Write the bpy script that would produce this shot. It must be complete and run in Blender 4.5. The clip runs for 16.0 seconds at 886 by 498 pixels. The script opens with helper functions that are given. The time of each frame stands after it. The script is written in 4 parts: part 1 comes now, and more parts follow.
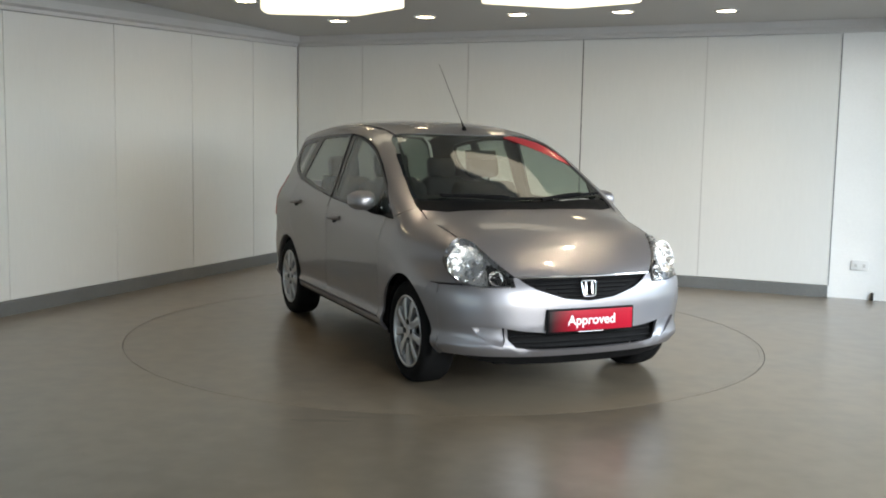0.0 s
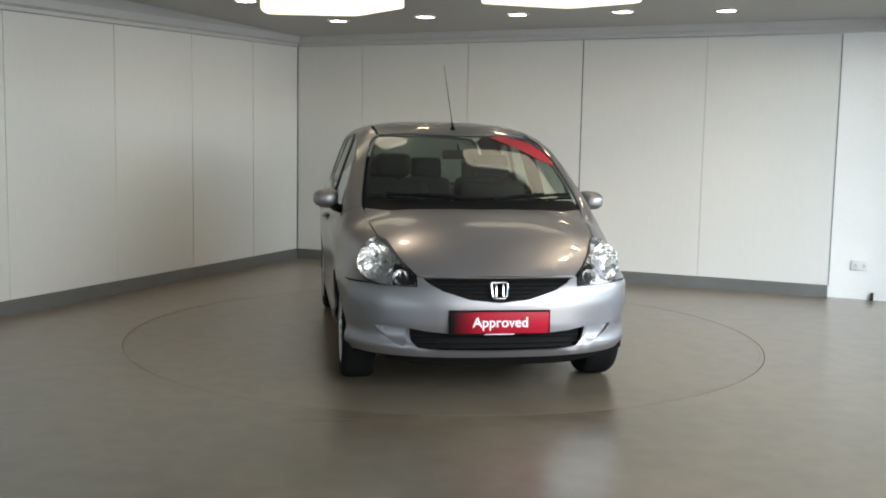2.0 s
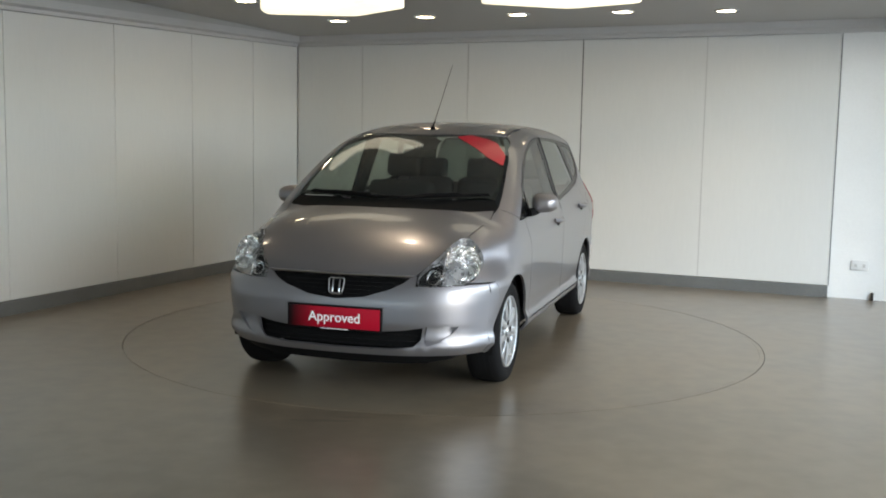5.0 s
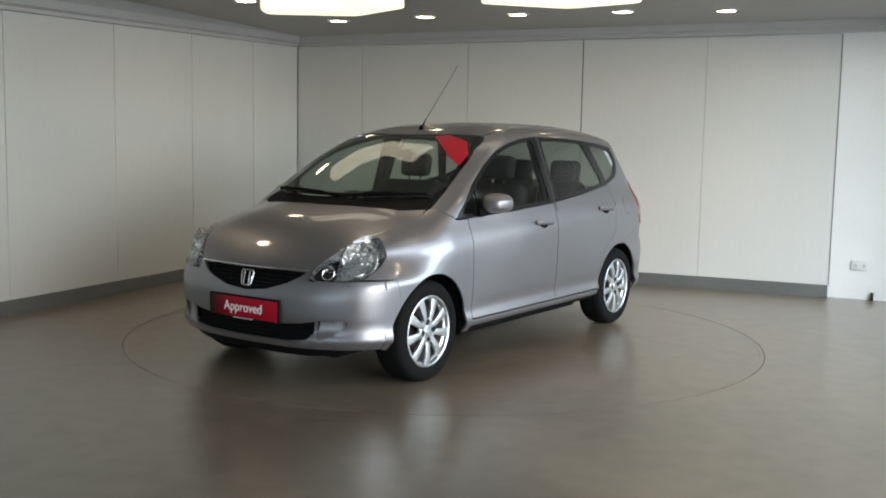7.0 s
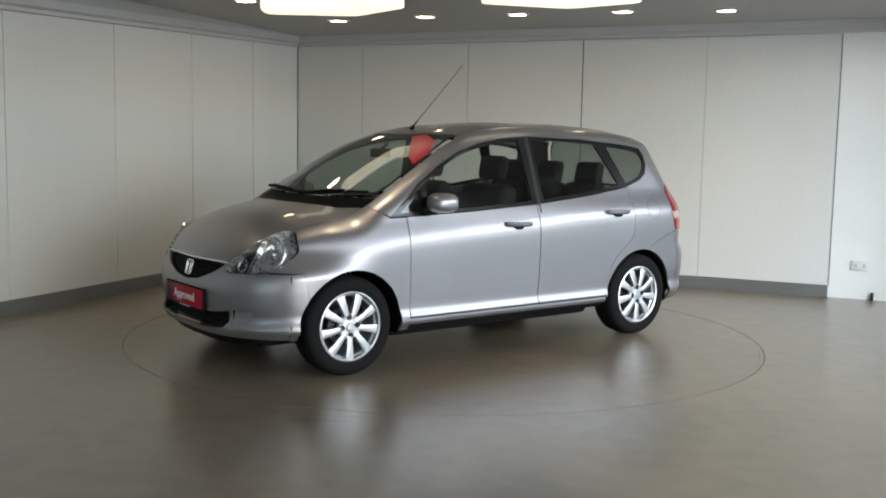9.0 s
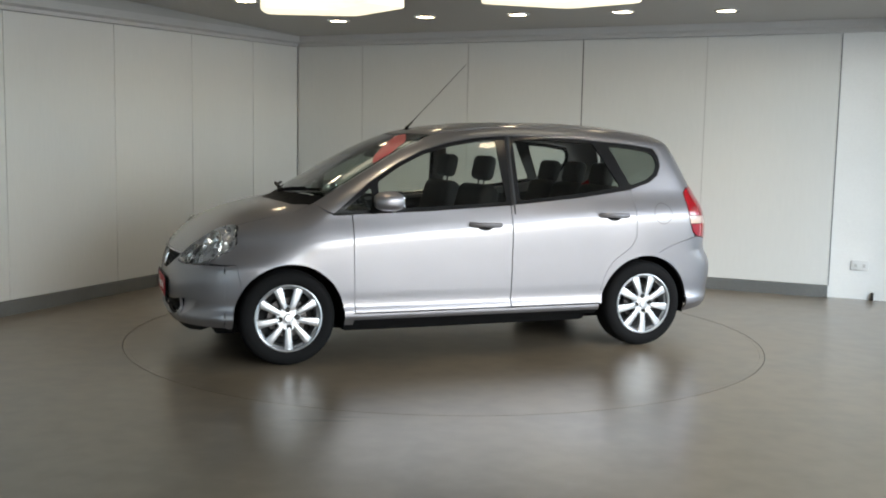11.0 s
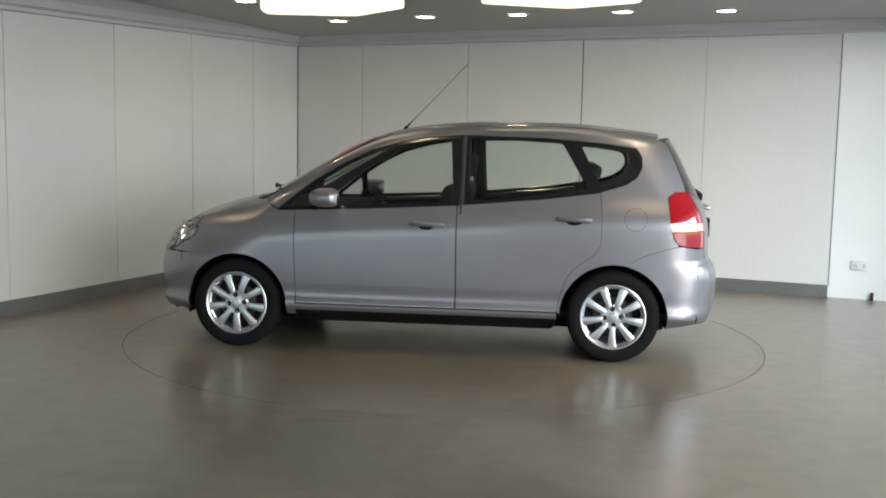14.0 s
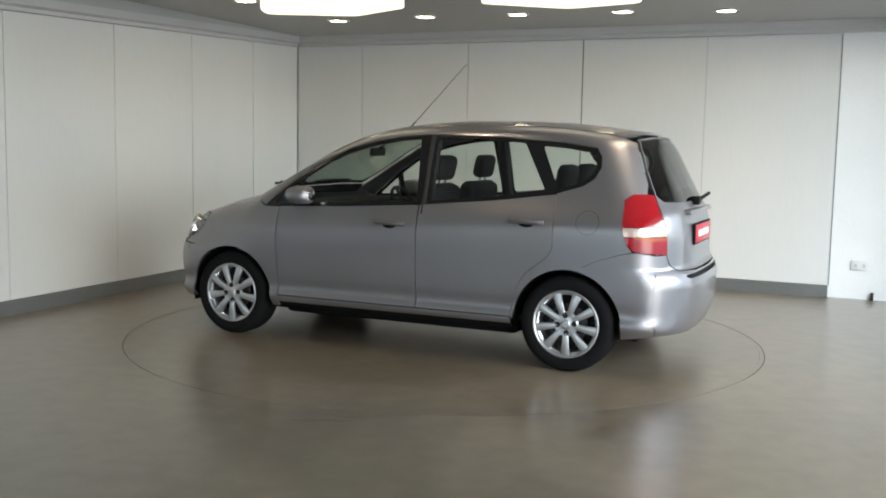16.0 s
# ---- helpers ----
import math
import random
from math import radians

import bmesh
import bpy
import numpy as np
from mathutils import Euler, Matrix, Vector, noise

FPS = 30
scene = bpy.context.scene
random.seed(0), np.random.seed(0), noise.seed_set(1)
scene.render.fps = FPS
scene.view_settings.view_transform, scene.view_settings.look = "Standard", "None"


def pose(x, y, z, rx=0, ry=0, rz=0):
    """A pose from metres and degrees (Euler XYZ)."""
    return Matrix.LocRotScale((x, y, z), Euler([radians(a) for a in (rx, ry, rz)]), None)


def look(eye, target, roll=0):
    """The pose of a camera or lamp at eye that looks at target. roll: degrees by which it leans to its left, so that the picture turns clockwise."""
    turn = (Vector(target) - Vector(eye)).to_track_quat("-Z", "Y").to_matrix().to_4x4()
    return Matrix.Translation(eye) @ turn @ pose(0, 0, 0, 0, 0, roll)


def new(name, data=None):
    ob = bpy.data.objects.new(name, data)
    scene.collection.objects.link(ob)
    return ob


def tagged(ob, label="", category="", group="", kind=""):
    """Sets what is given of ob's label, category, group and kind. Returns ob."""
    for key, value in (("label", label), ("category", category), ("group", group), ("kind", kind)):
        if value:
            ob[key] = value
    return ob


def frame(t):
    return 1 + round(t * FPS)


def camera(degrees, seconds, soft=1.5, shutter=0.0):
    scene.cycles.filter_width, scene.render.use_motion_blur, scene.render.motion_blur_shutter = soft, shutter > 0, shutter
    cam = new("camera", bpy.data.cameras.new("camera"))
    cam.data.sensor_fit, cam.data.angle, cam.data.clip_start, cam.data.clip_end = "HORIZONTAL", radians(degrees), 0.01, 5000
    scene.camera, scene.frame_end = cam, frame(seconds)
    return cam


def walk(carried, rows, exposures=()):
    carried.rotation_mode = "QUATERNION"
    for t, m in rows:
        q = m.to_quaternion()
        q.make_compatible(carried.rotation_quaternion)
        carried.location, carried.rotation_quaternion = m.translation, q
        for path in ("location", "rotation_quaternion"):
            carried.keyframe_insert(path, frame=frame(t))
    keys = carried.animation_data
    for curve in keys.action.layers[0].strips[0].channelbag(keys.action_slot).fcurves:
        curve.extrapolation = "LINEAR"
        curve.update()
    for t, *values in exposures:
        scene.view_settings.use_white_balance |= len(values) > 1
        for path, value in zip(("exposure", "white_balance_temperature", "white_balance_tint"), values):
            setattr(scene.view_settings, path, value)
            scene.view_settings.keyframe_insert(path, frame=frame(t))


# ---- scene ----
from mathutils.geometry import delaunay_2d_cdt

# ---- camera: stands still ----
cam = camera(47.95, 16.0, soft=1.9)
EYE = pose(0, -7.118, 1.368, 83.893, 0, .134) @ pose(0, 0, 0, 0, 0, 1.038)
walk(cam, [(0.0, EYE), (16.0, EYE)], exposures=[(0.0, 2.14, 7150, 10), (3.5, 2.08, 7150, 10), (7.0, 1.92, 7150, 10), (11.5, 1.90, 7150, 10), (13.0, 1.98, 7150, 10), (14.5, 2.12, 7150, 10), (16.0, 2.20, 7150, 10)])

# ---- daylight through the wide opening, and exposure ----
CORNER = Vector((-1.72, 4.384, 0))
U = Vector((.9144, -.4047, 0))          # along the back wall
V = Vector((-.4047, -.9144, 0))         # out of the back wall into the room
world = bpy.data.worlds.new("sky")
scene.world = world
world.use_nodes = True
sky = world.node_tree.nodes.new("ShaderNodeTexSky")
sky.sky_type, sky.sun_disc = "NISHITA", False
SUN_FROM = (U * math.cos(radians(30)) + V * math.sin(radians(30))) * math.cos(radians(20)) + Vector((0, 0, math.sin(radians(20))))
sky.dust_density, sky.ozone_density = .2, 4.0
sky.sun_elevation = radians(20)
sky.sun_rotation = math.atan2(SUN_FROM.x, SUN_FROM.y)
world.node_tree.links.new(sky.outputs[0], world.node_tree.nodes["Background"].inputs[0])
world.node_tree.nodes["Background"].inputs[1].default_value = .07
sun = new("sun", bpy.data.lights.new("sun", "SUN"))
sun.data.energy, sun.data.angle, sun.data.color = .55, radians(36), (.88, .94, 1)
sun.matrix_world = look(SUN_FROM * 30, (0, 0, 0))
# the sky's light outside the wide opening in the right-hand wall
day = new("opening_daylight", bpy.data.lights.new("opening_daylight", "AREA"))
day.data.shape, day.data.size, day.data.size_y, day.data.energy, day.data.color = "RECTANGLE", 9.6, 3.2, 258, (.74, .87, 1)
mid_open = CORNER + U * 9.6 + V * 5.0 + Vector((0, 0, 3.1))
day.matrix_world = look(mid_open, mid_open - U)
# and the sky's light in the entrance opening behind the camera
back = new("entrance_daylight", bpy.data.lights.new("entrance_daylight", "AREA"))
back.data.shape, back.data.size, back.data.size_y, back.data.energy, back.data.color = "RECTANGLE", 5.8, 2.1, 8, (.70, .85, 1)
mid_back = CORNER + U * 3.7 + V * 13.7 + Vector((0, 0, 1.12))
back.matrix_world = look(mid_back, mid_back - V)

# ---- materials ----
def material(name, color, rough=.5, metal=0.0, vary=.12, scale=6.0, fine=90.0, bump=.0, coat=0.0, coat_rough=.04, spec=.5, rough_vary=.1, emit=None, power=0.0, warp=(1, 1, 1), span=(.2, .8)):
    m = bpy.data.materials.new(name)
    m.use_nodes = True
    t = m.node_tree
    b = t.nodes["Principled BSDF"]
    b.inputs["Roughness"].default_value = rough
    b.inputs["Metallic"].default_value = metal
    b.inputs["Specular IOR Level"].default_value = spec
    b.inputs["Coat Weight"].default_value = coat
    b.inputs["Coat Roughness"].default_value = coat_rough
    if emit:
        b.inputs["Emission Color"].default_value = (*emit, 1)
        b.inputs["Emission Strength"].default_value = power
    co = t.nodes.new("ShaderNodeTexCoord")
    mp = t.nodes.new("ShaderNodeMapping")
    mp.inputs["Scale"].default_value = warp
    t.links.new(co.outputs["Object"], mp.inputs[0])
    big, small = t.nodes.new("ShaderNodeTexNoise"), t.nodes.new("ShaderNodeTexNoise")
    big.inputs["Scale"].default_value, small.inputs["Scale"].default_value = scale, fine
    big.inputs["Detail"].default_value = 5
    t.links.new(mp.outputs[0], big.inputs[0]), t.links.new(mp.outputs[0], small.inputs[0])
    add = t.nodes.new("ShaderNodeMix")
    add.data_type = "FLOAT"
    add.inputs[0].default_value = .35
    t.links.new(big.outputs[0], add.inputs[2]), t.links.new(small.outputs[0], add.inputs[3])
    ramp = t.nodes.new("ShaderNodeMapRange")
    ramp.interpolation_type = "SMOOTHSTEP"
    ramp.inputs[1].default_value, ramp.inputs[2].default_value = span
    ramp.inputs[3].default_value, ramp.inputs[4].default_value = 1 - vary, 1 + vary
    t.links.new(add.outputs[0], ramp.inputs[0])
    mul = t.nodes.new("ShaderNodeVectorMath")
    mul.operation = "SCALE"
    mul.inputs[0].default_value = color
    t.links.new(ramp.outputs[0], mul.inputs["Scale"])
    t.links.new(mul.outputs[0], b.inputs["Base Color"])
    rr = t.nodes.new("ShaderNodeMapRange")
    rr.interpolation_type = "SMOOTHSTEP"
    rr.inputs[1].default_value, rr.inputs[2].default_value = span
    rr.inputs[3].default_value, rr.inputs[4].default_value = rough * (1 - rough_vary), min(1, rough * (1 + rough_vary))
    t.links.new(big.outputs[0], rr.inputs[0]), t.links.new(rr.outputs[0], b.inputs["Roughness"])
    if bump:
        bp = t.nodes.new("ShaderNodeBump")
        bp.inputs["Strength"].default_value, bp.inputs["Distance"].default_value = .6, bump
        t.links.new(small.outputs[0], bp.inputs["Height"]), t.links.new(bp.outputs[0], b.inputs["Normal"])
    return m


def glass(name, tint, gloss=.0):
    m = bpy.data.materials.new(name)
    m.use_nodes = True
    t = m.node_tree
    t.nodes.remove(t.nodes["Principled BSDF"])
    clear, shine, mix = t.nodes.new("ShaderNodeBsdfTransparent"), t.nodes.new("ShaderNodeBsdfGlossy"), t.nodes.new("ShaderNodeMixShader")
    clear.inputs[0].default_value = (*tint, 1)
    shine.inputs["Roughness"].default_value = .015
    f = t.nodes.new("ShaderNodeLayerWeight")
    f.inputs[0].default_value = .5
    grow, add = t.nodes.new("ShaderNodeMath"), t.nodes.new("ShaderNodeMath")
    grow.operation, grow.inputs[1].default_value = "POWER", 4.5
    add.inputs[1].default_value = .03 + gloss
    add.use_clamp = True
    t.links.new(f.outputs["Facing"], grow.inputs[0]), t.links.new(grow.outputs[0], add.inputs[0]), t.links.new(add.outputs[0], mix.inputs[0])
    t.links.new(clear.outputs[0], mix.inputs[1]), t.links.new(shine.outputs[0], mix.inputs[2])
    t.links.new(mix.outputs[0], t.nodes["Material Output"].inputs[0])
    return m


PAINT = material("silver_paint", (.236, .228, .244), .40, .78, .05, 3, 900, coat=.65, rough_vary=.04)
BLACK = material("black_plastic", (.007, .007, .0075), .55, 0, .2, 20, 300, bump=.0005, spec=.06)
TRIM = material("gloss_black_trim", (.008, .008, .009), .18, 0, .1)
RUBBER = material("tyre_rubber", (.007, .007, .0075), .8, 0, .25, 14, 200, bump=.0006, spec=.1)
ALLOY = material("alloy", (.50, .51, .53), .33, .8, .06, 12, 200, coat=.4)
STEEL = material("dark_steel", (.07, .065, .065), .45, .8, .2, 12, 200)
NUT = material("nut_steel", (.025, .025, .025), .4, .6, .2, 12, 200)
REFLECT = material("reflector_chrome", (.78, .77, .75), .22, .95, .35, 45, 70)
BOWL = material("lamp_bowl", (.50, .50, .505), .28, .8, .3, 40, 160)
CHROME = material("chrome", (.85, .85, .87), .06, 1, .03)
LENS = glass("lamp_lens", (.97, .98, 1), .06)
GLASS = glass("window_glass", (.86, .91, .88), .03)
SCREEN = glass("windscreen_glass", (.50, .59, .53), .10)
DARKGLASS = glass("rear_glass", (.33, .37, .35), .05)
RED_LENS = material("red_lens", (.27, .004, .010), .08, 0, .12, 30, 200, coat=1)
CLEAR_LENS = material("clear_lens", (.52, .38, .34), .1, .2, .15, 40, 120, coat=1)
SEAT = material("seat_cloth", (.011, .011, .012), .9, 0, .25, 15, 400, bump=.001)
LINER = material("roof_lining", (.42, .42, .40), .9, 0, .1, 9, 300)
DASH = material("dash_plastic", (.010, .010, .011), .75, 0, .2, 15, 300, bump=.0006)
RED = material("red_plate", (.40, .006, .022), .3, 0, .05, 8, 100, coat=.12)
PLATE_RED = material("black_to_red_plate", (.40, .006, .022), .4, 0, .05, 8, 100, spec=.15)
_t = PLATE_RED.node_tree
_co, _xyz, _fade, _mix = (_t.nodes.new(k) for k in ("ShaderNodeTexCoord", "ShaderNodeSeparateXYZ", "ShaderNodeMapRange", "ShaderNodeMix"))
_mix.data_type = "RGBA"
_fade.inputs[1].default_value, _fade.inputs[2].default_value = -.25, -.10       # colour runs from black to red along the plate
_mix.inputs[6].default_value, _mix.inputs[7].default_value = (.012, .003, .004, 1), (.36, .005, .02, 1)
_t.links.new(_co.outputs["Object"], _xyz.inputs[0]), _t.links.new(_xyz.outputs[1], _fade.inputs[0])
_t.links.new(_fade.outputs[0], _mix.inputs[0]), _t.links.new(_mix.outputs[2], _t.nodes["Principled BSDF"].inputs["Base Color"])
WHITE = material("white_print", (.85, .85, .86), .5, 0, .03)
WALL = material("white_board", (.62, .628, .622), .55, 0, .035, 1.2, 40, bump=.0008, warp=(1, 1, .15))
PIER = material("white_plaster", (.76, .77, .775), .7, 0, .04, 2, 60, bump=.001)
SKIRT = material("grey_skirting", (.12, .125, .125), .5, 0, .15, 4, 60, bump=.0005)
CORNICE = material("cornice_paint", (.5, .5, .5), .6, 0, .05, 3, 60)
CEIL = material("ceiling_paint", (.42, .42, .415), .7, 0, .05, 2, 60, bump=.0006)
FLOOR = material("painted_concrete", (.136, .110, .079), .31, 0, .26, .75, 7, bump=.0, rough_vary=.08, spec=1.0, coat=.35, coat_rough=.24, span=(.33, .64))
SCUFF = material("floor_scuff", (.075, .062, .046), .31, 0, .2, 9, 40, spec=1.0, coat=.3, coat_rough=.24)
GAP = material("dark_gap", (.02, .02, .02), .8, 0, .2)
LIGHT = material("light_panel", (.9, .9, .85), .4, 0, .02, emit=(1, .93, .74), power=.30)
DOWN = material("downlight_glass", (.9, .9, .9), .3, 0, .02, emit=(1, .84, .60), power=5.0)
SOCKET = material("socket_plastic", (.68, .69, .70), .35, 0, .03)
YARD = material("yard_asphalt", (.09, .09, .09), .9, 0, .25, 2, 120, bump=.002)


# ---- mesh helpers ----
def link_mesh(name, bm, mat, parent=None, label="", smooth=True, kind=""):
    me = bpy.data.meshes.new(name)
    bm.normal_update()
    bm.to_mesh(me)
    bm.free()
    me.materials.append(mat)
    if smooth:
        me.polygons.foreach_set("use_smooth", [True] * len(me.polygons))
        me.set_sharp_from_angle(angle=radians(38))
    ob = new(name, me)
    if parent:
        ob.parent = parent
    return tagged(ob, label, kind=kind)


part = link_mesh


def box(bm, x0, x1, y0, y1, z0, z1, m=None, bevel=0.0, segs=2):
    r = bmesh.ops.create_cube(bm, size=1)
    vs = r["verts"]
    bmesh.ops.transform(bm, verts=vs, matrix=Matrix.Translation(((x0 + x1) / 2, (y0 + y1) / 2, (z0 + z1) / 2)) @ Matrix.Diagonal((x1 - x0, y1 - y0, z1 - z0, 1)))
    if bevel:
        es = list({e for v in vs for e in v.link_edges})
        r = bmesh.ops.bevel(bm, geom=es, offset=bevel, segments=segs, profile=.5, affect="EDGES")
        vs = list({v for f in r["faces"] for v in f.verts} | {v for v in vs if v.is_valid})
    if m:
        bmesh.ops.transform(bm, verts=vs, matrix=m)
    return vs


def slab(bm, poly, z0, z1, m=None):
    """A prism over a plan outline."""
    lo = [bm.verts.new((x, y, z0)) for x, y in poly]
    hi = [bm.verts.new((x, y, z1)) for x, y in poly]
    n = len(poly)
    fs = [bm.faces.new(lo[::-1]), bm.faces.new(hi)] + [bm.faces.new((lo[i], lo[(i + 1) % n], hi[(i + 1) % n], hi[i])) for i in range(n)]
    bmesh.ops.recalc_face_normals(bm, faces=fs)
    if m:
        bmesh.ops.transform(bm, verts=lo + hi, matrix=m)
    return lo + hi


def lathe(bm, profile, segs=48, m=None):
    """Turns a closed or open profile of (radius, height) round z."""
    rings = [[bm.verts.new((r * math.cos(a), r * math.sin(a), h)) for a in [2 * math.pi * i / segs for i in range(segs)]] for r, h in profile]
    fs = [bm.faces.new((a[i], a[(i + 1) % segs], b[(i + 1) % segs], b[i])) for a, b in zip(rings, rings[1:]) for i in range(segs)]
    vs = [v for r in rings for v in r]
    bmesh.ops.recalc_face_normals(bm, faces=fs)
    if m:
        bmesh.ops.transform(bm, verts=vs, matrix=m)
    return vs


def tube(bm, path, radius, segs=10, taper=1.0):
    path = [Vector(p) for p in path]
    rings = []
    for i, p in enumerate(path):
        d = (path[min(i + 1, len(path) - 1)] - path[max(i - 1, 0)]).normalized()
        a = d.cross(Vector((0, 0, 1)) if abs(d.z) < .9 else Vector((0, 1, 0))).normalized()
        b = d.cross(a)
        r = radius * (1 + (taper - 1) * i / (len(path) - 1))
        rings.append([bm.verts.new(p + r * (a * math.cos(t) + b * math.sin(t))) for t in [2 * math.pi * k / segs for k in range(segs)]])
    fs = [bm.faces.new((p[k], p[(k + 1) % segs], q[(k + 1) % segs], q[k])) for p, q in zip(rings, rings[1:]) for k in range(segs)]
    fs += [bm.faces.new(rings[0]), bm.faces.new(rings[-1][::-1])]
    bmesh.ops.recalc_face_normals(bm, faces=fs)


# ---- room ----
def frame_of(origin, along, out):
    """Local x along a wall, y out of it into the room, z up."""
    m = Matrix((along, out, Vector((0, 0, 1)))).transposed().to_4x4()
    m.translation = origin
    return m


BACK = frame_of(CORNER, U, V)
LEFT_DIR = Vector((-.366, -.9306, 0)).normalized()
LEFT_OUT = Vector((.9306, -.366, 0)).normalized()
SIDE = frame_of(CORNER, LEFT_DIR, LEFT_OUT)
CEIL_Z, PANEL_TOP, SKIRT_TOP = 2.53, 2.415, .114


def wall(name, m, x0, x1, mat, thick=.2, z1=CEIL_Z + .1, y0=-.2, label="", z0=-.1):
    bm = bmesh.new()
    box(bm, x0, x1, y0, y0 + thick, z0, z1)
    ob = link_mesh(name, bm, mat, smooth=False)
    ob.matrix_world = m
    return tagged(ob, label, "wall", kind="structure")


wall_back = wall("wall_back", BACK, -.3, 8.4, PIER, y0=-.24, label="white plastered back wall with a bare pier")
wall_left = wall("wall_left", SIDE, -.3, 14.5, PIER, y0=-.24, label="white wall behind the pale lining boards")


FALL = .031


def boards(parent, joints, mat, fall=0.0):
    for a, b in zip(joints, joints[1:]):
        bm = bmesh.new()
        box(bm, a + .003, b - .003, -.036, 0, SKIRT_TOP, PANEL_TOP, bevel=.003, segs=1)
        for v in bm.verts:
            if v.co.z > 1:
                v.co.z -= fall * min(v.co.x, 5.54)
        link_mesh("panel", bm, mat, parent, smooth=False)


def joint(m, x, w, mat, label="narrow cover strip over a joint between wall boards"):
    """A narrow strip over the joint of two boards."""
    strip("trim", m, x - w / 2, x + w / 2, [(-.036, SKIRT_TOP), (.0015, SKIRT_TOP), (.0015, PANEL_TOP - .004), (-.036, PANEL_TOP - .004)], mat, label, "joint")


boards(wall_back, [.008, .84, 2.105, 3.355, 4.575, 5.765], WALL)
boards(wall_left, [.008, .93, 2.0, 3.1, 4.32, 5.54, 6.76, 7.98, 9.2, 10.42, 11.64, 12.86, 14.08], WALL, FALL)


def strip(name, m, x0, x1, profile, mat, label, category):
    bm = bmesh.new()
    rings = [[bm.verts.new((x, y, z)) for y, z in profile] for x in (x0, x1)]
    n = len(profile)
    fs = [bm.faces.new((rings[0][i], rings[0][(i + 1) % n], rings[1][(i + 1) % n], rings[1][i])) for i in range(n)]
    fs += [bm.faces.new(rings[0][::-1]), bm.faces.new(rings[1])]
    bmesh.ops.recalc_face_normals(bm, faces=fs)
    ob = link_mesh(name, bm, mat, smooth=False)
    ob.matrix_world = m
    return tagged(ob, label, category, kind="structure")


for x, w, mat in ((.84, .005, CORNICE), (2.105, .006, CORNICE), (3.355, .012, SKIRT), (4.575, .008, CORNICE)):
    joint(BACK, x, w, mat)

SK = [(-.03, 0), (.012, 0), (.012, .102), (.006, .112), (-.03, .112)]
strip("baseboard", BACK, 0, 5.765, SK, SKIRT, "dark grey skirting under the wall boards", "skirting")
strip("baseboard", SIDE, 0, 14.4, SK, SKIRT, "dark grey skirting under the wall boards", "skirting")
CO = [(-.036, PANEL_TOP + .004), (.012, PANEL_TOP + .004), (.012, 2.45), (.055, 2.468), (.055, CEIL_Z), (-.036, CEIL_Z)]
strip("trim", BACK, 0, 8.4, CO, CORNICE, "pale grey stepped cornice under the ceiling", "cornice")
left_trim = strip("trim", SIDE, 0, 5.54, CO, CORNICE, "pale grey stepped cornice under the ceiling", "cornice")
for v in left_trim.data.vertices:
    v.co.z -= FALL * v.co.x
bm = bmesh.new()
box(bm, 0, 5.54, -.036, .05, 2.2, CEIL_Z)
for v in bm.verts:
    if v.co.z < 2.4:
        v.co.z = CEIL_Z - .004 - FALL * v.co.x
tagged(link_mesh("trim", bm, CEIL, smooth=False), "pale ceiling fillet over the cornice", "cornice", kind="structure").matrix_world = SIDE

OPEN = frame_of(CORNER + U * 7.0, V, -U)      # the side with the wide opening
wall("wall_right", OPEN, -.3, .5, PIER, label="white wall beside a wide vehicle opening")
wall("wall_right", OPEN, 9.5, 14.5, PIER, label="white wall beside a wide vehicle opening")
wall("wall_right", OPEN, .5, 9.5, PIER, z0=2.3, label="white lintel wall over a wide vehicle opening")
FAR = frame_of(CORNER + V * 13.6, U, -V)
wall("wall_front", FAR, -7, .8, PIER, label="plain white wall beside the entrance opening")
wall("wall_front", FAR, 6.6, 7.4, PIER, label="plain white wall beside the entrance opening")
wall("wall_front", FAR, .8, 6.6, PIER, z0=2.2, label="plain white wall over the entrance opening")

bm = bmesh.new()
slab(bm, [tuple((CORNER + U * a + V * b).xy) for a, b in ((-6.5, -.3), (8.5, -.3), (8.5, 14), (-6.5, 14))], CEIL_Z, CEIL_Z + .12)
tagged(link_mesh("ceiling", bm, CEIL, smooth=False), "flat pale grey painted ceiling", "ceiling", kind="structure")

# floor with a round pit, and the turntable in it
RT = 2.215
ring = [(math.cos(2 * math.pi * i / 128), math.sin(2 * math.pi * i / 128)) for i in range(128)]
bm = bmesh.new()
inner = [bm.verts.new(((RT + .0048) * c, (RT + .0048) * s, 0)) for c, s in ring]
deep = [bm.verts.new(((RT + .0048) * c, (RT + .0048) * s, -.06)) for c, s in ring]
outer = [bm.verts.new((60 * c, 60 * s, 0)) for c, s in ring]
mid = [bm.verts.new((6 * c, 6 * s, 0)) for c, s in ring]
for i in range(128):
    j = (i + 1) % 128
    bm.faces.new((inner[i], mid[i], mid[j], inner[j]))
    bm.faces.new((mid[i], outer[i], outer[j], mid[j]))
    bm.faces.new((deep[i], inner[i], inner[j], deep[j]))
bm.faces.new(deep)
bmesh.ops.recalc_face_normals(bm, faces=bm.faces[:])
floor = tagged(link_mesh("floor", bm, FLOOR, smooth=False), "worn grey painted concrete floor with soft sheen", "floor", kind="structure")


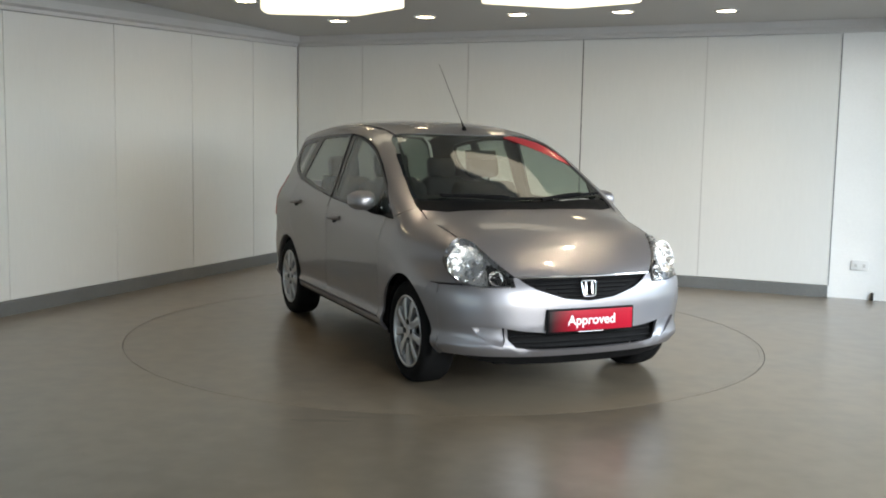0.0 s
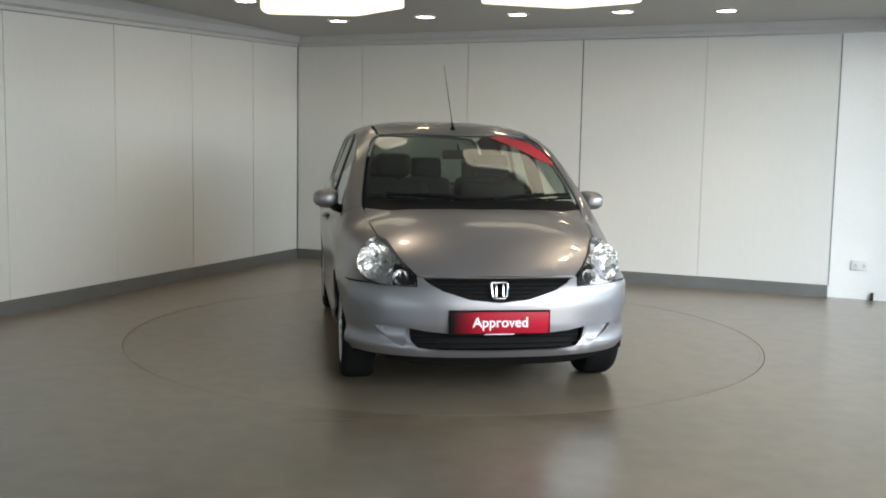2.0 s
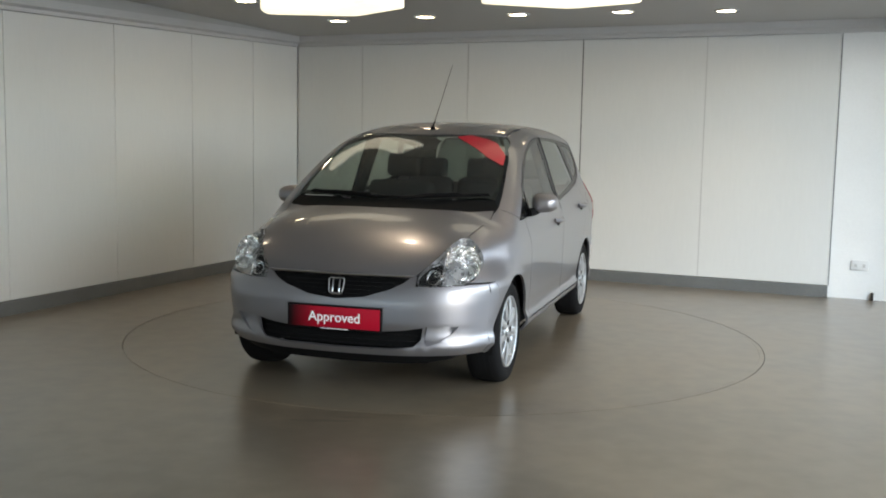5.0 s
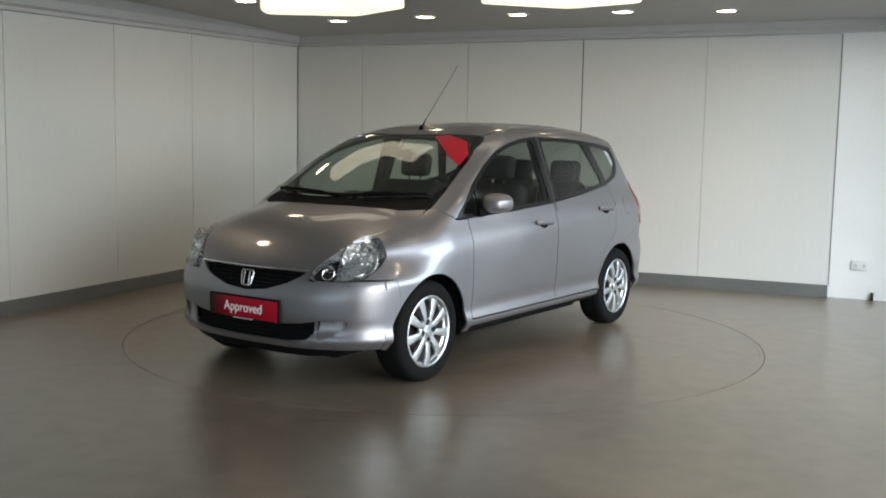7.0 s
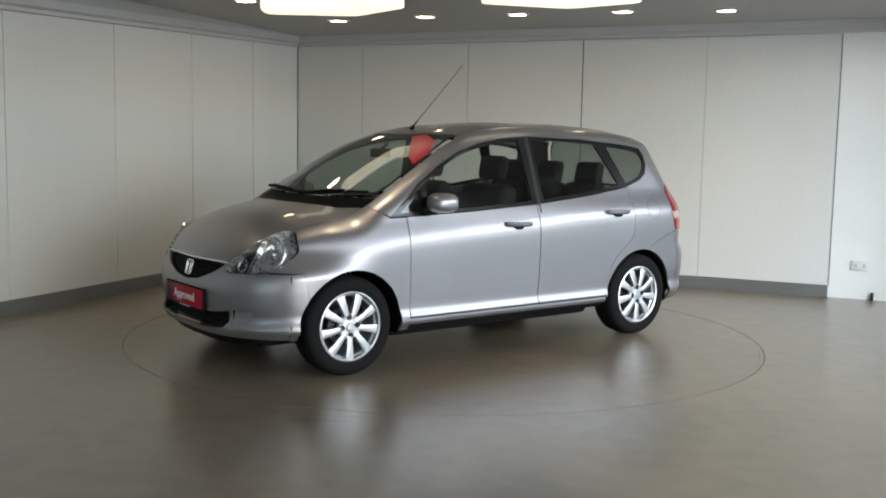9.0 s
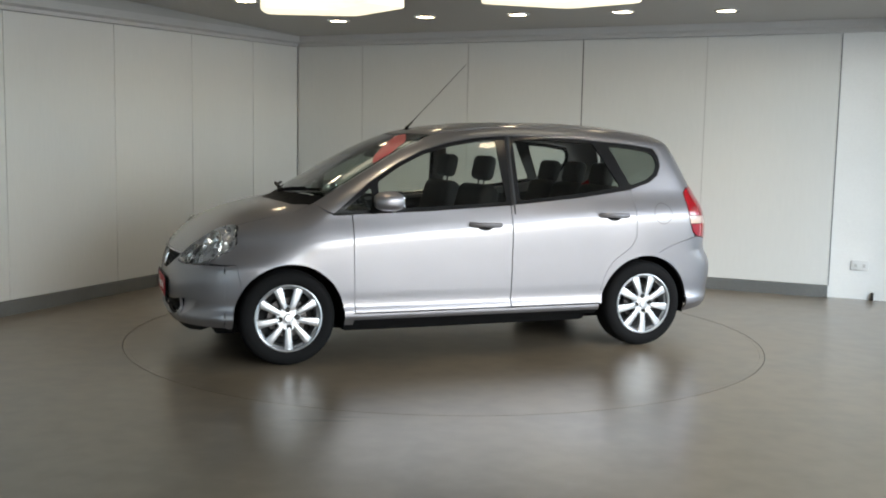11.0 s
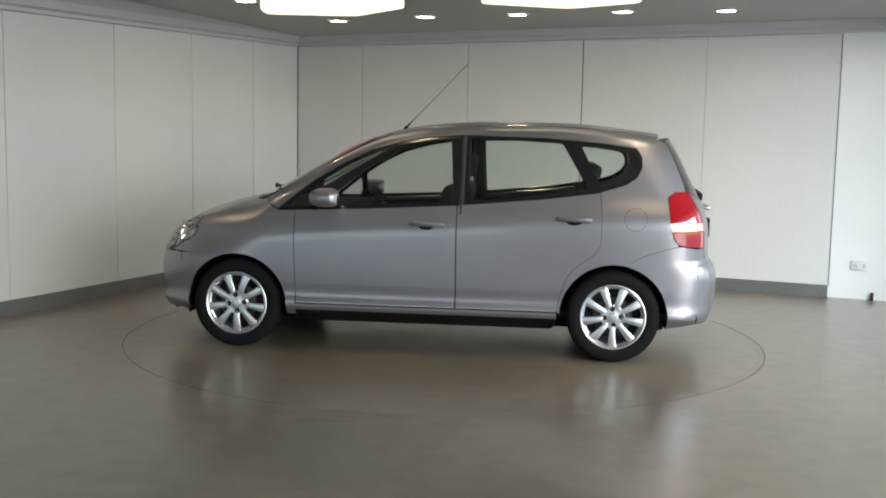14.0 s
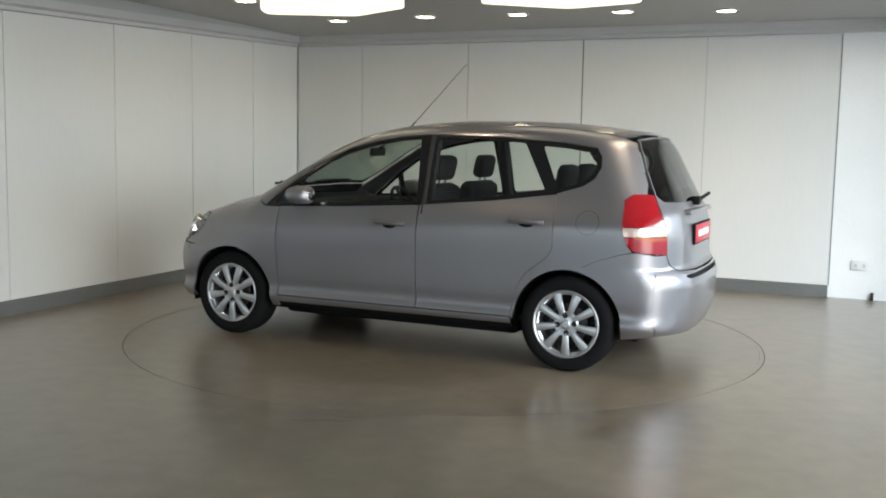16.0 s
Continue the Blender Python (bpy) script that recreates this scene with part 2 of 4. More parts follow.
def scuff(x, y, w, d, label):
    """A thin dark scuff on the floor."""
    bm = bmesh.new()
    n = 22
    vs = [bm.verts.new((w * math.cos(a) * (1 + .35 * noise.noise((3 * math.cos(a), 3 * math.sin(a), x * 7))), d * math.sin(a) * (1 + .5 * noise.noise((2 * math.cos(a), y * 5, 2 * math.sin(a)))), 0))
          for a in [2 * math.pi * i / n for i in range(n)]]
    bm.faces.new(vs)
    ob = tagged(link_mesh("floor_scuff", bm, SCUFF, smooth=False), label, "scuff mark", kind="structure")
    ob.location = (x, y, .0008)


scuff(-.60, -2.35, .16, .022, "faint dark scuff mark on the grey floor")
scuff(-.44, -2.28, .09, .012, "faint dark scuff mark on the grey floor")
bm = bmesh.new()
lathe(bm, [(.001, 0), (1.0, 0), (RT - .03, 0), (RT - .03, -.05)], 128)
turntable = tagged(link_mesh("turntable", bm, FLOOR, smooth=False), "round grey painted turntable set flush in the floor", "turntable")
bm = bmesh.new()
lathe(bm, [(RT - .0292, -.05), (RT - .0292, 0), (RT, 0), (RT, -.05)], 128)
link_mesh("edge_ring", bm, FLOOR, turntable, smooth=False)


# ---- car body surface: half width Y(x, z) of the shell; x forward, z up ----
def pchip(table):
    pts = sorted(table)
    X = np.array([p[0] for p in pts], float)
    V = np.array([p[1] for p in pts], float)
    h = np.diff(X)
    d = np.diff(V) / h
    m = np.zeros(len(X))
    m[0], m[-1] = d[0], d[-1]
    for i in range(1, len(X) - 1):
        if d[i - 1] * d[i] > 0:
            w1, w2 = 2 * h[i] + h[i - 1], h[i] + 2 * h[i - 1]
            m[i] = (w1 + w2) / (w1 / d[i - 1] + w2 / d[i])

    def value(x):
        x = np.clip(np.asarray(x, float), X[0], X[-1])
        i = np.clip(np.searchsorted(X, x) - 1, 0, len(h) - 1)
        s = (x - X[i]) / h[i]
        return (V[i] * (1 + 2 * s) * (1 - s) ** 2 + V[i + 1] * s * s * (3 - 2 * s)
                + h[i] * s * (1 - s) * (m[i] * (1 - s) - m[i + 1] * s))
    return value


ROOF = pchip([(1.95, .55), (1.875, .637), (1.85, .667), (1.82, .698), (1.75, .762), (1.675, .820), (1.56, .887), (1.44, .931), (1.32, .963),
              (1.2, .988), (1.15, 1.004), (1.014, 1.08), (.857, 1.17), (.7, 1.258), (.5, 1.36), (.3, 1.437), (.1, 1.48),
              (-.1, 1.503), (-.4, 1.518), (-.8, 1.519), (-1.05, 1.507), (-1.34, 1.475), (-1.5, 1.455), (-1.62, 1.43), (-2.1, 1.3)])
NOSE = pchip([(0, 1.70), (.15, 1.80), (.21, 1.85), (.25, 1.873), (.285, 1.888), (.335, 1.874), (.42, 1.889), (.5, 1.892), (.58, 1.878), (.66, 1.856), (.75, 1.845), (1.0, 1.83), (1.6, 1.8)])
TAIL = pchip([(0, -1.70), (.15, -1.80), (.25, -1.88), (.4, -1.918), (.53, -1.925), (.6, -1.905), (.66, -1.865), (.8, -1.862),
              (.95, -1.838), (1.03, -1.80), (1.18, -1.725), (1.33, -1.65), (1.42, -1.60), (1.6, -1.50)])
WIDE = pchip([(0, .70), (.15, .745), (.24, .797), (.295, .833), (.315, .834), (.36, .8205), (.375, .819), (.45, .827), (.6, .835), (.74, .8385), (.78, .838), (.822, .8345),
              (.862, .8255), (.92, .807), (1.0, .778), (1.1, .744), (1.25, .694), (1.4, .640), (1.6, .56)])
PLAN = pchip([(-2, .965), (-1.75, .98), (-1.45, 1.002), (-1.2, 1.008), (-.8, 1), (1.0, 1), (1.25, 1.002), (1.5, .99), (2, .95)])
CREASE = pchip([(-2, .075), (-1.0, .055), (-.1, .0), (.43, -.03), (1.0, -.075), (1.25, -.12), (1.4, -.16), (1.9, -.18)])
CROWN = pchip([(-2, .105), (-.4, .115), (.3, .135), (.8, .185), (1.1, .205), (1.4, .17), (1.7, .105), (1.9, .085)])


def edge(d, r, p):
    s = np.clip(d / r, 0, 1)
    return (1 - (1 - s) ** p) ** (1 / p)


def smooth_step(v):
    v = np.clip(v, 0, 1)
    return v * v * (3 - 2 * v)


def half_width(x, z):
    narrow = 1 - .085 * smooth_step((x - 1.0) / .6) * smooth_step((z - .58) / .17)
    lift = np.clip((z - .42) / .25, 0, 1) * np.clip((1.08 - z) / .2, 0, 1)
    return (narrow * WIDE(z - CREASE(x) * lift * lift * (3 - 2 * lift)) * PLAN(x) * edge(ROOF(x) - z, CROWN(x), 2.6) * edge(NOSE(z) - x, .58, 3.0) * edge(x - TAIL(z), .36, 3.0))


def solve(inside, lo, hi):
    """Where inside turns from true (lo) to false (hi)."""
    lo, hi = np.array(lo, float), np.array(hi, float)
    for _ in range(34):
        mid = (lo + hi) / 2
        ok = inside(mid)
        lo, hi = np.where(ok, mid, lo), np.where(ok, hi, mid)
    return lo


def on_side(a, b):
    return np.stack([a, half_width(a, b), b], 1)


def on_right(a, b):
    return on_side(a, b) * [1, -1, 1]


def on_top(a, b):
    z = solve(lambda z: half_width(a, z) > np.abs(b), ROOF(a) - .45, ROOF(a))
    return np.stack([a, b, z], 1)


def on_front(a, b):
    x = solve(lambda x: half_width(x, b) > np.abs(a), np.full(len(a), .9), NOSE(b))
    return np.stack([x, a, b], 1)


def on_rear(a, b):
    x = solve(lambda x: half_width(x, b) > np.abs(a), np.full(len(a), -1.0), TAIL(b))
    return np.stack([x, a, b], 1)

# ---- the car ----
car = tagged(new("car"), "silver five-door hatchback with alloy wheels, on the turntable", "car")


def inside(poly, q):
    x, y = q[:, 0], q[:, 1]
    ok = np.zeros(len(q), bool)
    for (x0, y0), (x1, y1) in zip(poly, np.roll(poly, -1, 0)):
        cross = (y0 > y) != (y1 > y)
        ok ^= cross & (x < (x1 - x0) * (y - y0) / (y1 - y0 + 1e-15) + x0)
    return ok


def rounded(poly, times=2, cut=.25):
    p = np.array(poly, float)
    for _ in range(times):
        q = np.roll(p, -1, 0)
        p = np.stack([p * (1 - cut) + q * cut, p * cut + q * (1 - cut)], 1).reshape(-1, 2)
    return p


def soft(poly, r=.02, n=3):
    """Rounds each corner by about r."""
    p, out = np.array(poly, float), []
    for a, b, c in zip(np.roll(p, 1, 0), p, np.roll(p, -1, 0)):
        la, lc = np.linalg.norm(a - b), np.linalg.norm(c - b)
        s, e = b + (a - b) * min(r, la * .45) / la, b + (c - b) * min(r, lc * .45) / lc
        for k in range(n + 1):
            t = k / n
            out.append(s * (1 - t) ** 2 + b * 2 * t * (1 - t) + e * t * t)
    return np.array(out)


def resample(poly, step):
    p, out = np.array(poly, float), []
    for a, b in zip(p, np.roll(p, -1, 0)):
        k = max(1, int(np.ceil(np.linalg.norm(b - a) / step)))
        out += [a + (b - a) * i / k for i in range(k)]
    return np.array(out)


def shrink(p, gap):
    if not gap:
        return p
    area = np.sum(p[:, 0] * np.roll(p[:, 1], -1) - p[:, 1] * np.roll(p[:, 0], -1))
    d = np.roll(p, -1, 0) - np.roll(p, 1, 0)
    d /= np.linalg.norm(d, axis=1)[:, None] + 1e-12
    return p + np.stack([-d[:, 1], d[:, 0]], 1) * gap * np.sign(area)


def surface(chart, uv, lift=0.0):
    """Points of the body and their outward normals."""
    h = 1e-3
    p = chart(uv[:, 0], uv[:, 1])
    du = chart(uv[:, 0] + h, uv[:, 1]) - chart(uv[:, 0] - h, uv[:, 1])
    dv = chart(uv[:, 0], uv[:, 1] + h) - chart(uv[:, 0], uv[:, 1] - h)
    n = np.cross(du, dv)
    n /= np.linalg.norm(n, axis=1)[:, None] + 1e-12
    out = p - np.stack([p[:, 0] * .75, p[:, 1] * 0, np.full(len(p), .6)], 1)
    n *= np.sign(np.sum(n * out, 1))[:, None]
    return p + n * lift, n


def sheet(pieces, gap=.0014, flange=.014, step=.035, lift=0.0, mirror=False):
    """Vertices, normals and faces of a skin laid on the body. pieces: (chart, outline, holes)."""
    V3, N3, F = [], [], []
    for chart, poly, holes in pieces:
        loops = [shrink(resample(poly, step * .6), gap)] + [shrink(resample(h, step * .6), -gap) for h in holes]
        bound = np.concatenate(loops)
        lo, hi = bound.min(0), bound.max(0)
        gx, gy = np.meshgrid(np.arange(lo[0] + step / 2, hi[0], step), np.arange(lo[1] + step / 2, hi[1], step * .8))
        gx[::2] += step / 2
        grid = np.stack([gx.ravel(), gy.ravel()], 1)
        ok = inside(loops[0], grid)
        for h in loops[1:]:
            ok &= ~inside(h, grid)
        grid = grid[ok]
        if len(grid):
            near = np.array([np.min(np.sum((bound - g) ** 2, 1)) for g in grid])
            grid = grid[near > (step * .45) ** 2]
        uv = np.concatenate([bound, grid]) if len(grid) else bound
        edges, k = [], 0
        for l in loops:
            edges += [(k + i, k + (i + 1) % len(l)) for i in range(len(l))]
            k += len(l)
        vs, es, fs, ov, oe, of = delaunay_2d_cdt([Vector(q) for q in uv], edges, [], 0, 1e-6)
        uv2 = np.array([tuple(q) for q in vs])
        fs = [list(f) for f in fs]
        mids = np.array([uv2[f].mean(0) for f in fs])
        ok = inside(loops[0], mids)
        for h in loops[1:]:
            ok &= ~inside(h, mids)
        pos, nor = surface(chart, uv2, lift)
        base = len(V3)
        V3 += list(pos)
        N3 += list(nor)
        for f, good in zip(fs, ok):
            if good:
                a, b, c = pos[f[0]], pos[f[1]], pos[f[2]]
                if np.dot(np.cross(b - a, c - a), nor[f[0]]) < 0:
                    f = f[::-1]
                F.append([base + i for i in f])
        if flange:
            for li, l in enumerate(loops):
                pl, nl = surface(chart, l, lift)
                c = pl.mean(0)
                b0, n = len(V3), len(l)
                tan = np.roll(pl, -1, 0) - np.roll(pl, 1, 0)
                side = np.cross(tan, nl)
                side /= np.linalg.norm(side, axis=1)[:, None] + 1e-12
                if (np.sum(side * (pl - c)) < 0) != (li > 0):
                    side = -side
                V3 += list(pl) + list(pl - nl * flange)
                N3 += list(side) * 2
                for i in range(n):
                    j = (i + 1) % n
                    f = [b0 + i, b0 + n + i, b0 + n + j, b0 + j]
                    a, b, d = pl[i], pl[i] - nl[i] * flange, pl[j]
                    if np.dot(np.cross(b - a, d - a), side[i]) < 0:
                        f = f[::-1]
                    F.append(f)
    V3, N3 = np.array(V3), np.array(N3)
    if mirror:
        V3, N3, F = V3 * [1, -1, 1], N3 * [1, -1, 1], [f[::-1] for f in F]
    return V3, N3, F


def skin(name, pieces, mat, parent, label="", both=False, **kw):
    """One mesh for a skin; with both, the pieces and their mirror in the one mesh."""
    sets = [sheet(pieces, **kw)]
    if both:
        sets.append(sheet(pieces, **{**kw, "mirror": True}))
    v, n, f, k = [], [], [], 0
    for a, b, c in sets:
        v += [tuple(q) for q in a]
        n += [tuple(q) for q in b]
        f += [[i + k for i in q] for q in c]
        k += len(a)
    me = bpy.data.meshes.new(name)
    me.from_pydata(v, [], f)
    me.polygons.foreach_set("use_smooth", [True] * len(f))
    me.normals_split_custom_set_from_vertices(n)
    me.materials.append(mat)
    ob = new(name, me)
    ob.parent = parent
    return tagged(ob, label)


def arc(cx, cz, r, a0, a1, n=24):
    return [(cx + r * math.cos(radians(a0 + (a1 - a0) * i / n)), cz + r * math.sin(radians(a0 + (a1 - a0) * i / n))) for i in range(n + 1)]


def mirrored(half):
    """A closed outline in (a, b) from its half with first coordinate >= 0, given from the middle round to the middle."""
    return half + [(-a, b) for a, b in half[::-1] if abs(a) > 1e-6]


def top_z(pts):
    p = np.array(pts)
    return on_top(p[:, 0], p[:, 1])[:, 2]


FRONT_ARCH, REAR_ARCH, ARCH_R = (1.22, .288), (-1.225, .288), .337
SEAM = [(1.05, .668), (1.15, .658), (1.3, .641), (1.42, .626), (1.49, .617)]       # bonnet side, plan
SEAM_SIDE = [(x, float(z)) for (x, y), z in zip(SEAM, top_z(SEAM))]
LAMP = [(.435, .612), (.438, .667), (.54, .758), (.602, .838), (.652, .85), (.712, .826), (.765, .775), (.783, .70), (.768, .643), (.70, .618), (.55, .609)]
LAMP = [(.435 + (y - .435) * .83, z) for y, z in LAMP]
LAMP_R = rounded(LAMP, 2)
LAMP_3D = on_front(LAMP_R[:, 0], LAMP_R[:, 1])
K_TOP = int(np.argmin(np.abs(LAMP_3D[:, 1] - .612) + 9 * (LAMP_3D[:, 2] < .8)))
K_LOW = int(np.argmin(np.abs(LAMP_3D[:, 1] - .675) + 9 * (LAMP_3D[:, 2] > .66)))
LAMP_BACK = [(float(q[0]), float(q[2])) for q in LAMP_3D[K_TOP:K_LOW + 1]]
LAMP_UP = [(float(q[0]), float(q[1])) for q in LAMP_3D[3:K_TOP + 1] if q[0] < 1.79]
SCREEN_EDGE = [(1.05, .668), (.85, .652), (.65, .622), (.45, .575), (.245, .51)]
SCREEN_SIDE = [(x, float(z)) for (x, y), z in zip(SCREEN_EDGE, top_z(SCREEN_EDGE))]
RAIL = [(x, .51) for x in (.1, -.2, -.5, -.8, -1.1, -1.35, -1.47)]
RAIL_SIDE = [(x, float(z)) for (x, y), z in zip(RAIL, top_z(RAIL))]
BELT = [(.945, .922), (.71, .925), (.354, .941), (-.225, .975), (-.746, 1.024), (-1.127, 1.075)]
DLO_REAR = [(-1.127, 1.075), (-1.282, 1.122), (-1.35, 1.168), (-1.383, 1.235), (-1.378, 1.30), (-1.343, 1.352)]
DLO_TOP = [(-1.343, 1.352), (-1.148, 1.378), (-.769, 1.407), (-.246, 1.42), (-.022, 1.402), (.164, 1.369), (.348, 1.315), (.53, 1.227), (.71, 1.116)]
DOOR_REAR = [(-1.127, 1.07), (-1.137, .94), (-1.135, .75), (-1.10, .69), (-1.04, .645), (-.965, .59), (-.915, .51), (-.885, .4), (-.872, .315)]


def side_skins():
    s = on_side
    fender = [q for q in SEAM_SIDE if q[0] < LAMP_BACK[0][0] - .02] + LAMP_BACK + [(1.535, .622)] + arc(*FRONT_ARCH, ARCH_R, 32, 178) + [(.878, .235), (.822, .235), (.82, .4), (.83, .65), (.832, .916), (.945, .914), (1.0, .945)]
    uni = SCREEN_SIDE + RAIL_SIDE + [(-1.545, 1.385), (-1.60, 1.26), (-1.648, 1.14), (-1.655, 1.083), (-1.585, 1.083), (-1.545, 1.052), (-1.556, .904), (-1.582, .795), (-1.615, .752),
                                     (-1.551, .735), (-1.42, .693), (-1.318, .645)] + arc(*REAR_ARCH, ARCH_R, 106, 3) \
        + [(-.869, .315)] + DOOR_REAR[::-1] + DLO_REAR + DLO_TOP[1:] + [(.945, .924), (1.0, .948)]
    for mir in (False, True):
        o = dict(mirror=mir, step=.022)
        skin("front_wing", [(s, fender, [])], PAINT, car, **o)
        skin("body_side", [(s, uni, [])], PAINT, car, **o)
        d1 = [(.828, .919), (.354, .937), (-.2235, .971), (-.2245, .315), (.817, .315), (.828, .65)]
        d2 = [(-.2275, .972), (-.746, 1.02)] + DOOR_REAR + [(-.228, .315)]
        front = skin("front_door", [(s, soft(d1, .012), [])], PAINT, car, **o)
        rear = skin("rear_door", [(s, soft(d2, .012), [])], PAINT, car, **o)
        sill = [(.878, .309), (-.869, .309), (-.872, .268), (.876, .268)]
        skin("sill", [(s, sill, [])], PAINT, car, **o)
        skin("sill_cover", [(s, [(.87, .264), (-.87, .264), (-.87, .232), (.87, .232)], [])], BLACK, car, lift=-.012, **o)
        # dark window surround with the panes set in it
        g0 = soft([(.875, .945), (.70, .948), (.70, 1.085)], .02)
        g1 = soft([(.655, .952), (.655, 1.118), (.50, 1.218), (.335, 1.295), (.15, 1.347), (-.03, 1.378), (-.165, 1.39), (-.20, .995), (.3, .967)], .02)
        g2 = soft([(-.30, 1.002), (-.29, 1.392), (-.55, 1.395), (-.88, 1.378), (-1.05, 1.092), (-.746, 1.048)], .02)
        g3 = soft([(-1.0, 1.362), (-1.15, 1.35), (-1.315, 1.325), (-1.35, 1.29), (-1.355, 1.235), (-1.325, 1.185), (-1.26, 1.142), (-1.13, 1.102)], .02)
        dlo = BELT + DLO_REAR[1:] + DLO_TOP[1:]
        skin("window_surround", [(s, dlo, [g0, g1, g2, g3])], TRIM, car, "gloss black window surround", lift=-.004, gap=.001, **o)
        for nm, g in (("front_quarter_window", g0), ("front_window", g1), ("rear_window", g2), ("rear_quarter_window", g3)):
            skin(nm, [(s, g, [])], GLASS, car, "tinted side glass", lift=-.007, gap=-.003, flange=0, **o)
        # inner lining, so that the gaps are dark
        skin("door_lining", [(s, [(.86, .90), (-1.5, 1.03), (-1.5, .66), (-.86, .62), (-.86, .25), (.86, .25)], [])], DASH, car, "dark inner door lining", lift=-.05, gap=0, flange=0, **{**o, "step": .08})
        sg = -1 if mir else 1
        for at, door in ((-.035, front), (-.965, rear)):
            z = .838 if at > -.5 else .892
            handle(door, at, z, sg)
    # filler cap on the left flank
    skin("filler_cap", [(s, np.array(arc(-1.345, .912, .068, 0, 360, 36)[:-1]), [])], PAINT, car, lift=.0015, gap=0, flange=.004)
    skin("filler_cap_gap", [(s, np.array(arc(-1.345, .912, .0705, 0, 360, 36)[:-1]), [])], GAP, car, "dark gap round the filler cap", lift=.0008, gap=0, flange=0)


def handle(door, x, z, sg):
    y = float(half_width(x, z))
    bm = bmesh.new()
    path = [(x + .105 * k, sg * (y + .028 - .028 * abs(k) ** 4), z + .012 + .004 * k) for k in (-1, -.85, -.6, -.2, .2, .6, .85, 1)]
    tube(bm, path, .015, 8)
    part("handle", bm, PAINT, door)
    bm = bmesh.new()
    # black half-moon that follows the door skin, drawn for the handle's shade
    rim = [(x + .052 * math.cos(a), z + .003 - .028 * math.sin(a)) for a in (radians(15 * k) for k in range(13))]
    out, deep = ([bm.verts.new((px, sg * (float(half_width(px, pz)) + d), pz)) for px, pz in rim] for d in (.0025, -.006))
    bm.faces.new(out), bm.faces.new(deep[::-1])
    for k in range(13):
        bm.faces.new((out[k], deep[k], deep[(k + 1) % 13], out[(k + 1) % 13]))
    bmesh.ops.recalc_face_normals(bm, faces=bm.faces[:])
    part("handle_shade", bm, BLACK, door, "black half-moon for the shade in the handle recess")


def top_skins():
    t = on_top
    bonnet_half = [(1.850, 0.0), (1.846, .14), (1.835, .28), (1.812, .425)] + LAMP_UP + [q for q in SEAM[::-1] if q[0] < LAMP_BACK[0][0] - .02][:-1] + [(1.075, .655), (1.16, .52), (1.215, .28), (1.235, 0)]
    bonnet = [(x, y) for x, y in bonnet_half] + [(x, -y) for x, y in bonnet_half[::-1] if y > 0]
    skin("bonnet", [(t, bonnet, [])], PAINT, car)
    low = [(1.10, 0), (1.085, .28), (1.035, .52), (.985, .64)]
    cowl = [(1.228, 0), (1.208, .28), (1.153, .52), (1.06, .66), (1.03, .662)] + low[::-1]
    skin("cowl", [(t, cowl + [(x, -y) for x, y in cowl[::-1] if y > 0], [])], BLACK, car, "black plastic scuttle under the windscreen", lift=-.012, gap=0)
    up = [(x, y - .012) for x, y in SCREEN_EDGE[1:]]
    top = [(.30, .38), (.345, .2), (.36, 0)]
    scr = low + up + top
    screen = scr + [(x, -y) for x, y in scr[::-1] if y > 0]
    inner = [(1.06, 0), (1.045, .28), (1.0, .5), (.955, .605)] + [(x, y - .035) for x, y in SCREEN_EDGE[1:-1]] + [(.285, .47), (.325, .36), (.365, .2), (.38, 0)]
    inner = inner + [(x, -y) for x, y in inner[::-1] if y > 0]
    skin("windscreen", [(t, screen, [])], SCREEN, car, "clear windscreen reflecting the ceiling lights", lift=-.003, gap=.002, flange=.004)
    skin("windscreen_band", [(t, screen, [inner])], TRIM, car, "black border round the windscreen", lift=-.007, gap=.002, flange=0)
    rf = [(.352, 0), (.338, .2), (.294, .38), (.238, .507)] + [(x, .506) for x in (.1, -.2, -.6, -1.0, -1.3, -1.45)] + [(-1.50, .4), (-1.515, .2), (-1.52, 0)]
    skin("roof", [(t, rf + [(x, -y) for x, y in rf[::-1] if y > 0], [])], PAINT, car, gap=.0015)
    ln = [(.25, 0), (.2, .45), (-1.4, .45), (-1.42, 0)]
    skin("headlining", [(t, ln + [(x, -y) for x, y in ln[::-1] if y > 0], [])], LINER, car, "pale roof lining", lift=-.035, gap=0, flange=0, step=.08)
    # red sale strip inside the upper corner of the screen
    skin("windscreen_strip", [(t, soft([(.385, .215), (.335, .30), (.40, .49), (.53, .585), (.655, .60), (.61, .49)], .02), [])], RED, car, "red strip stuck on the windscreen", lift=.0015, gap=0, flange=0)


def cut_line(x, z0, z1, n=8):
    return [(float(half_width(x, z)), z) for z in np.linspace(z0, z1, n)]


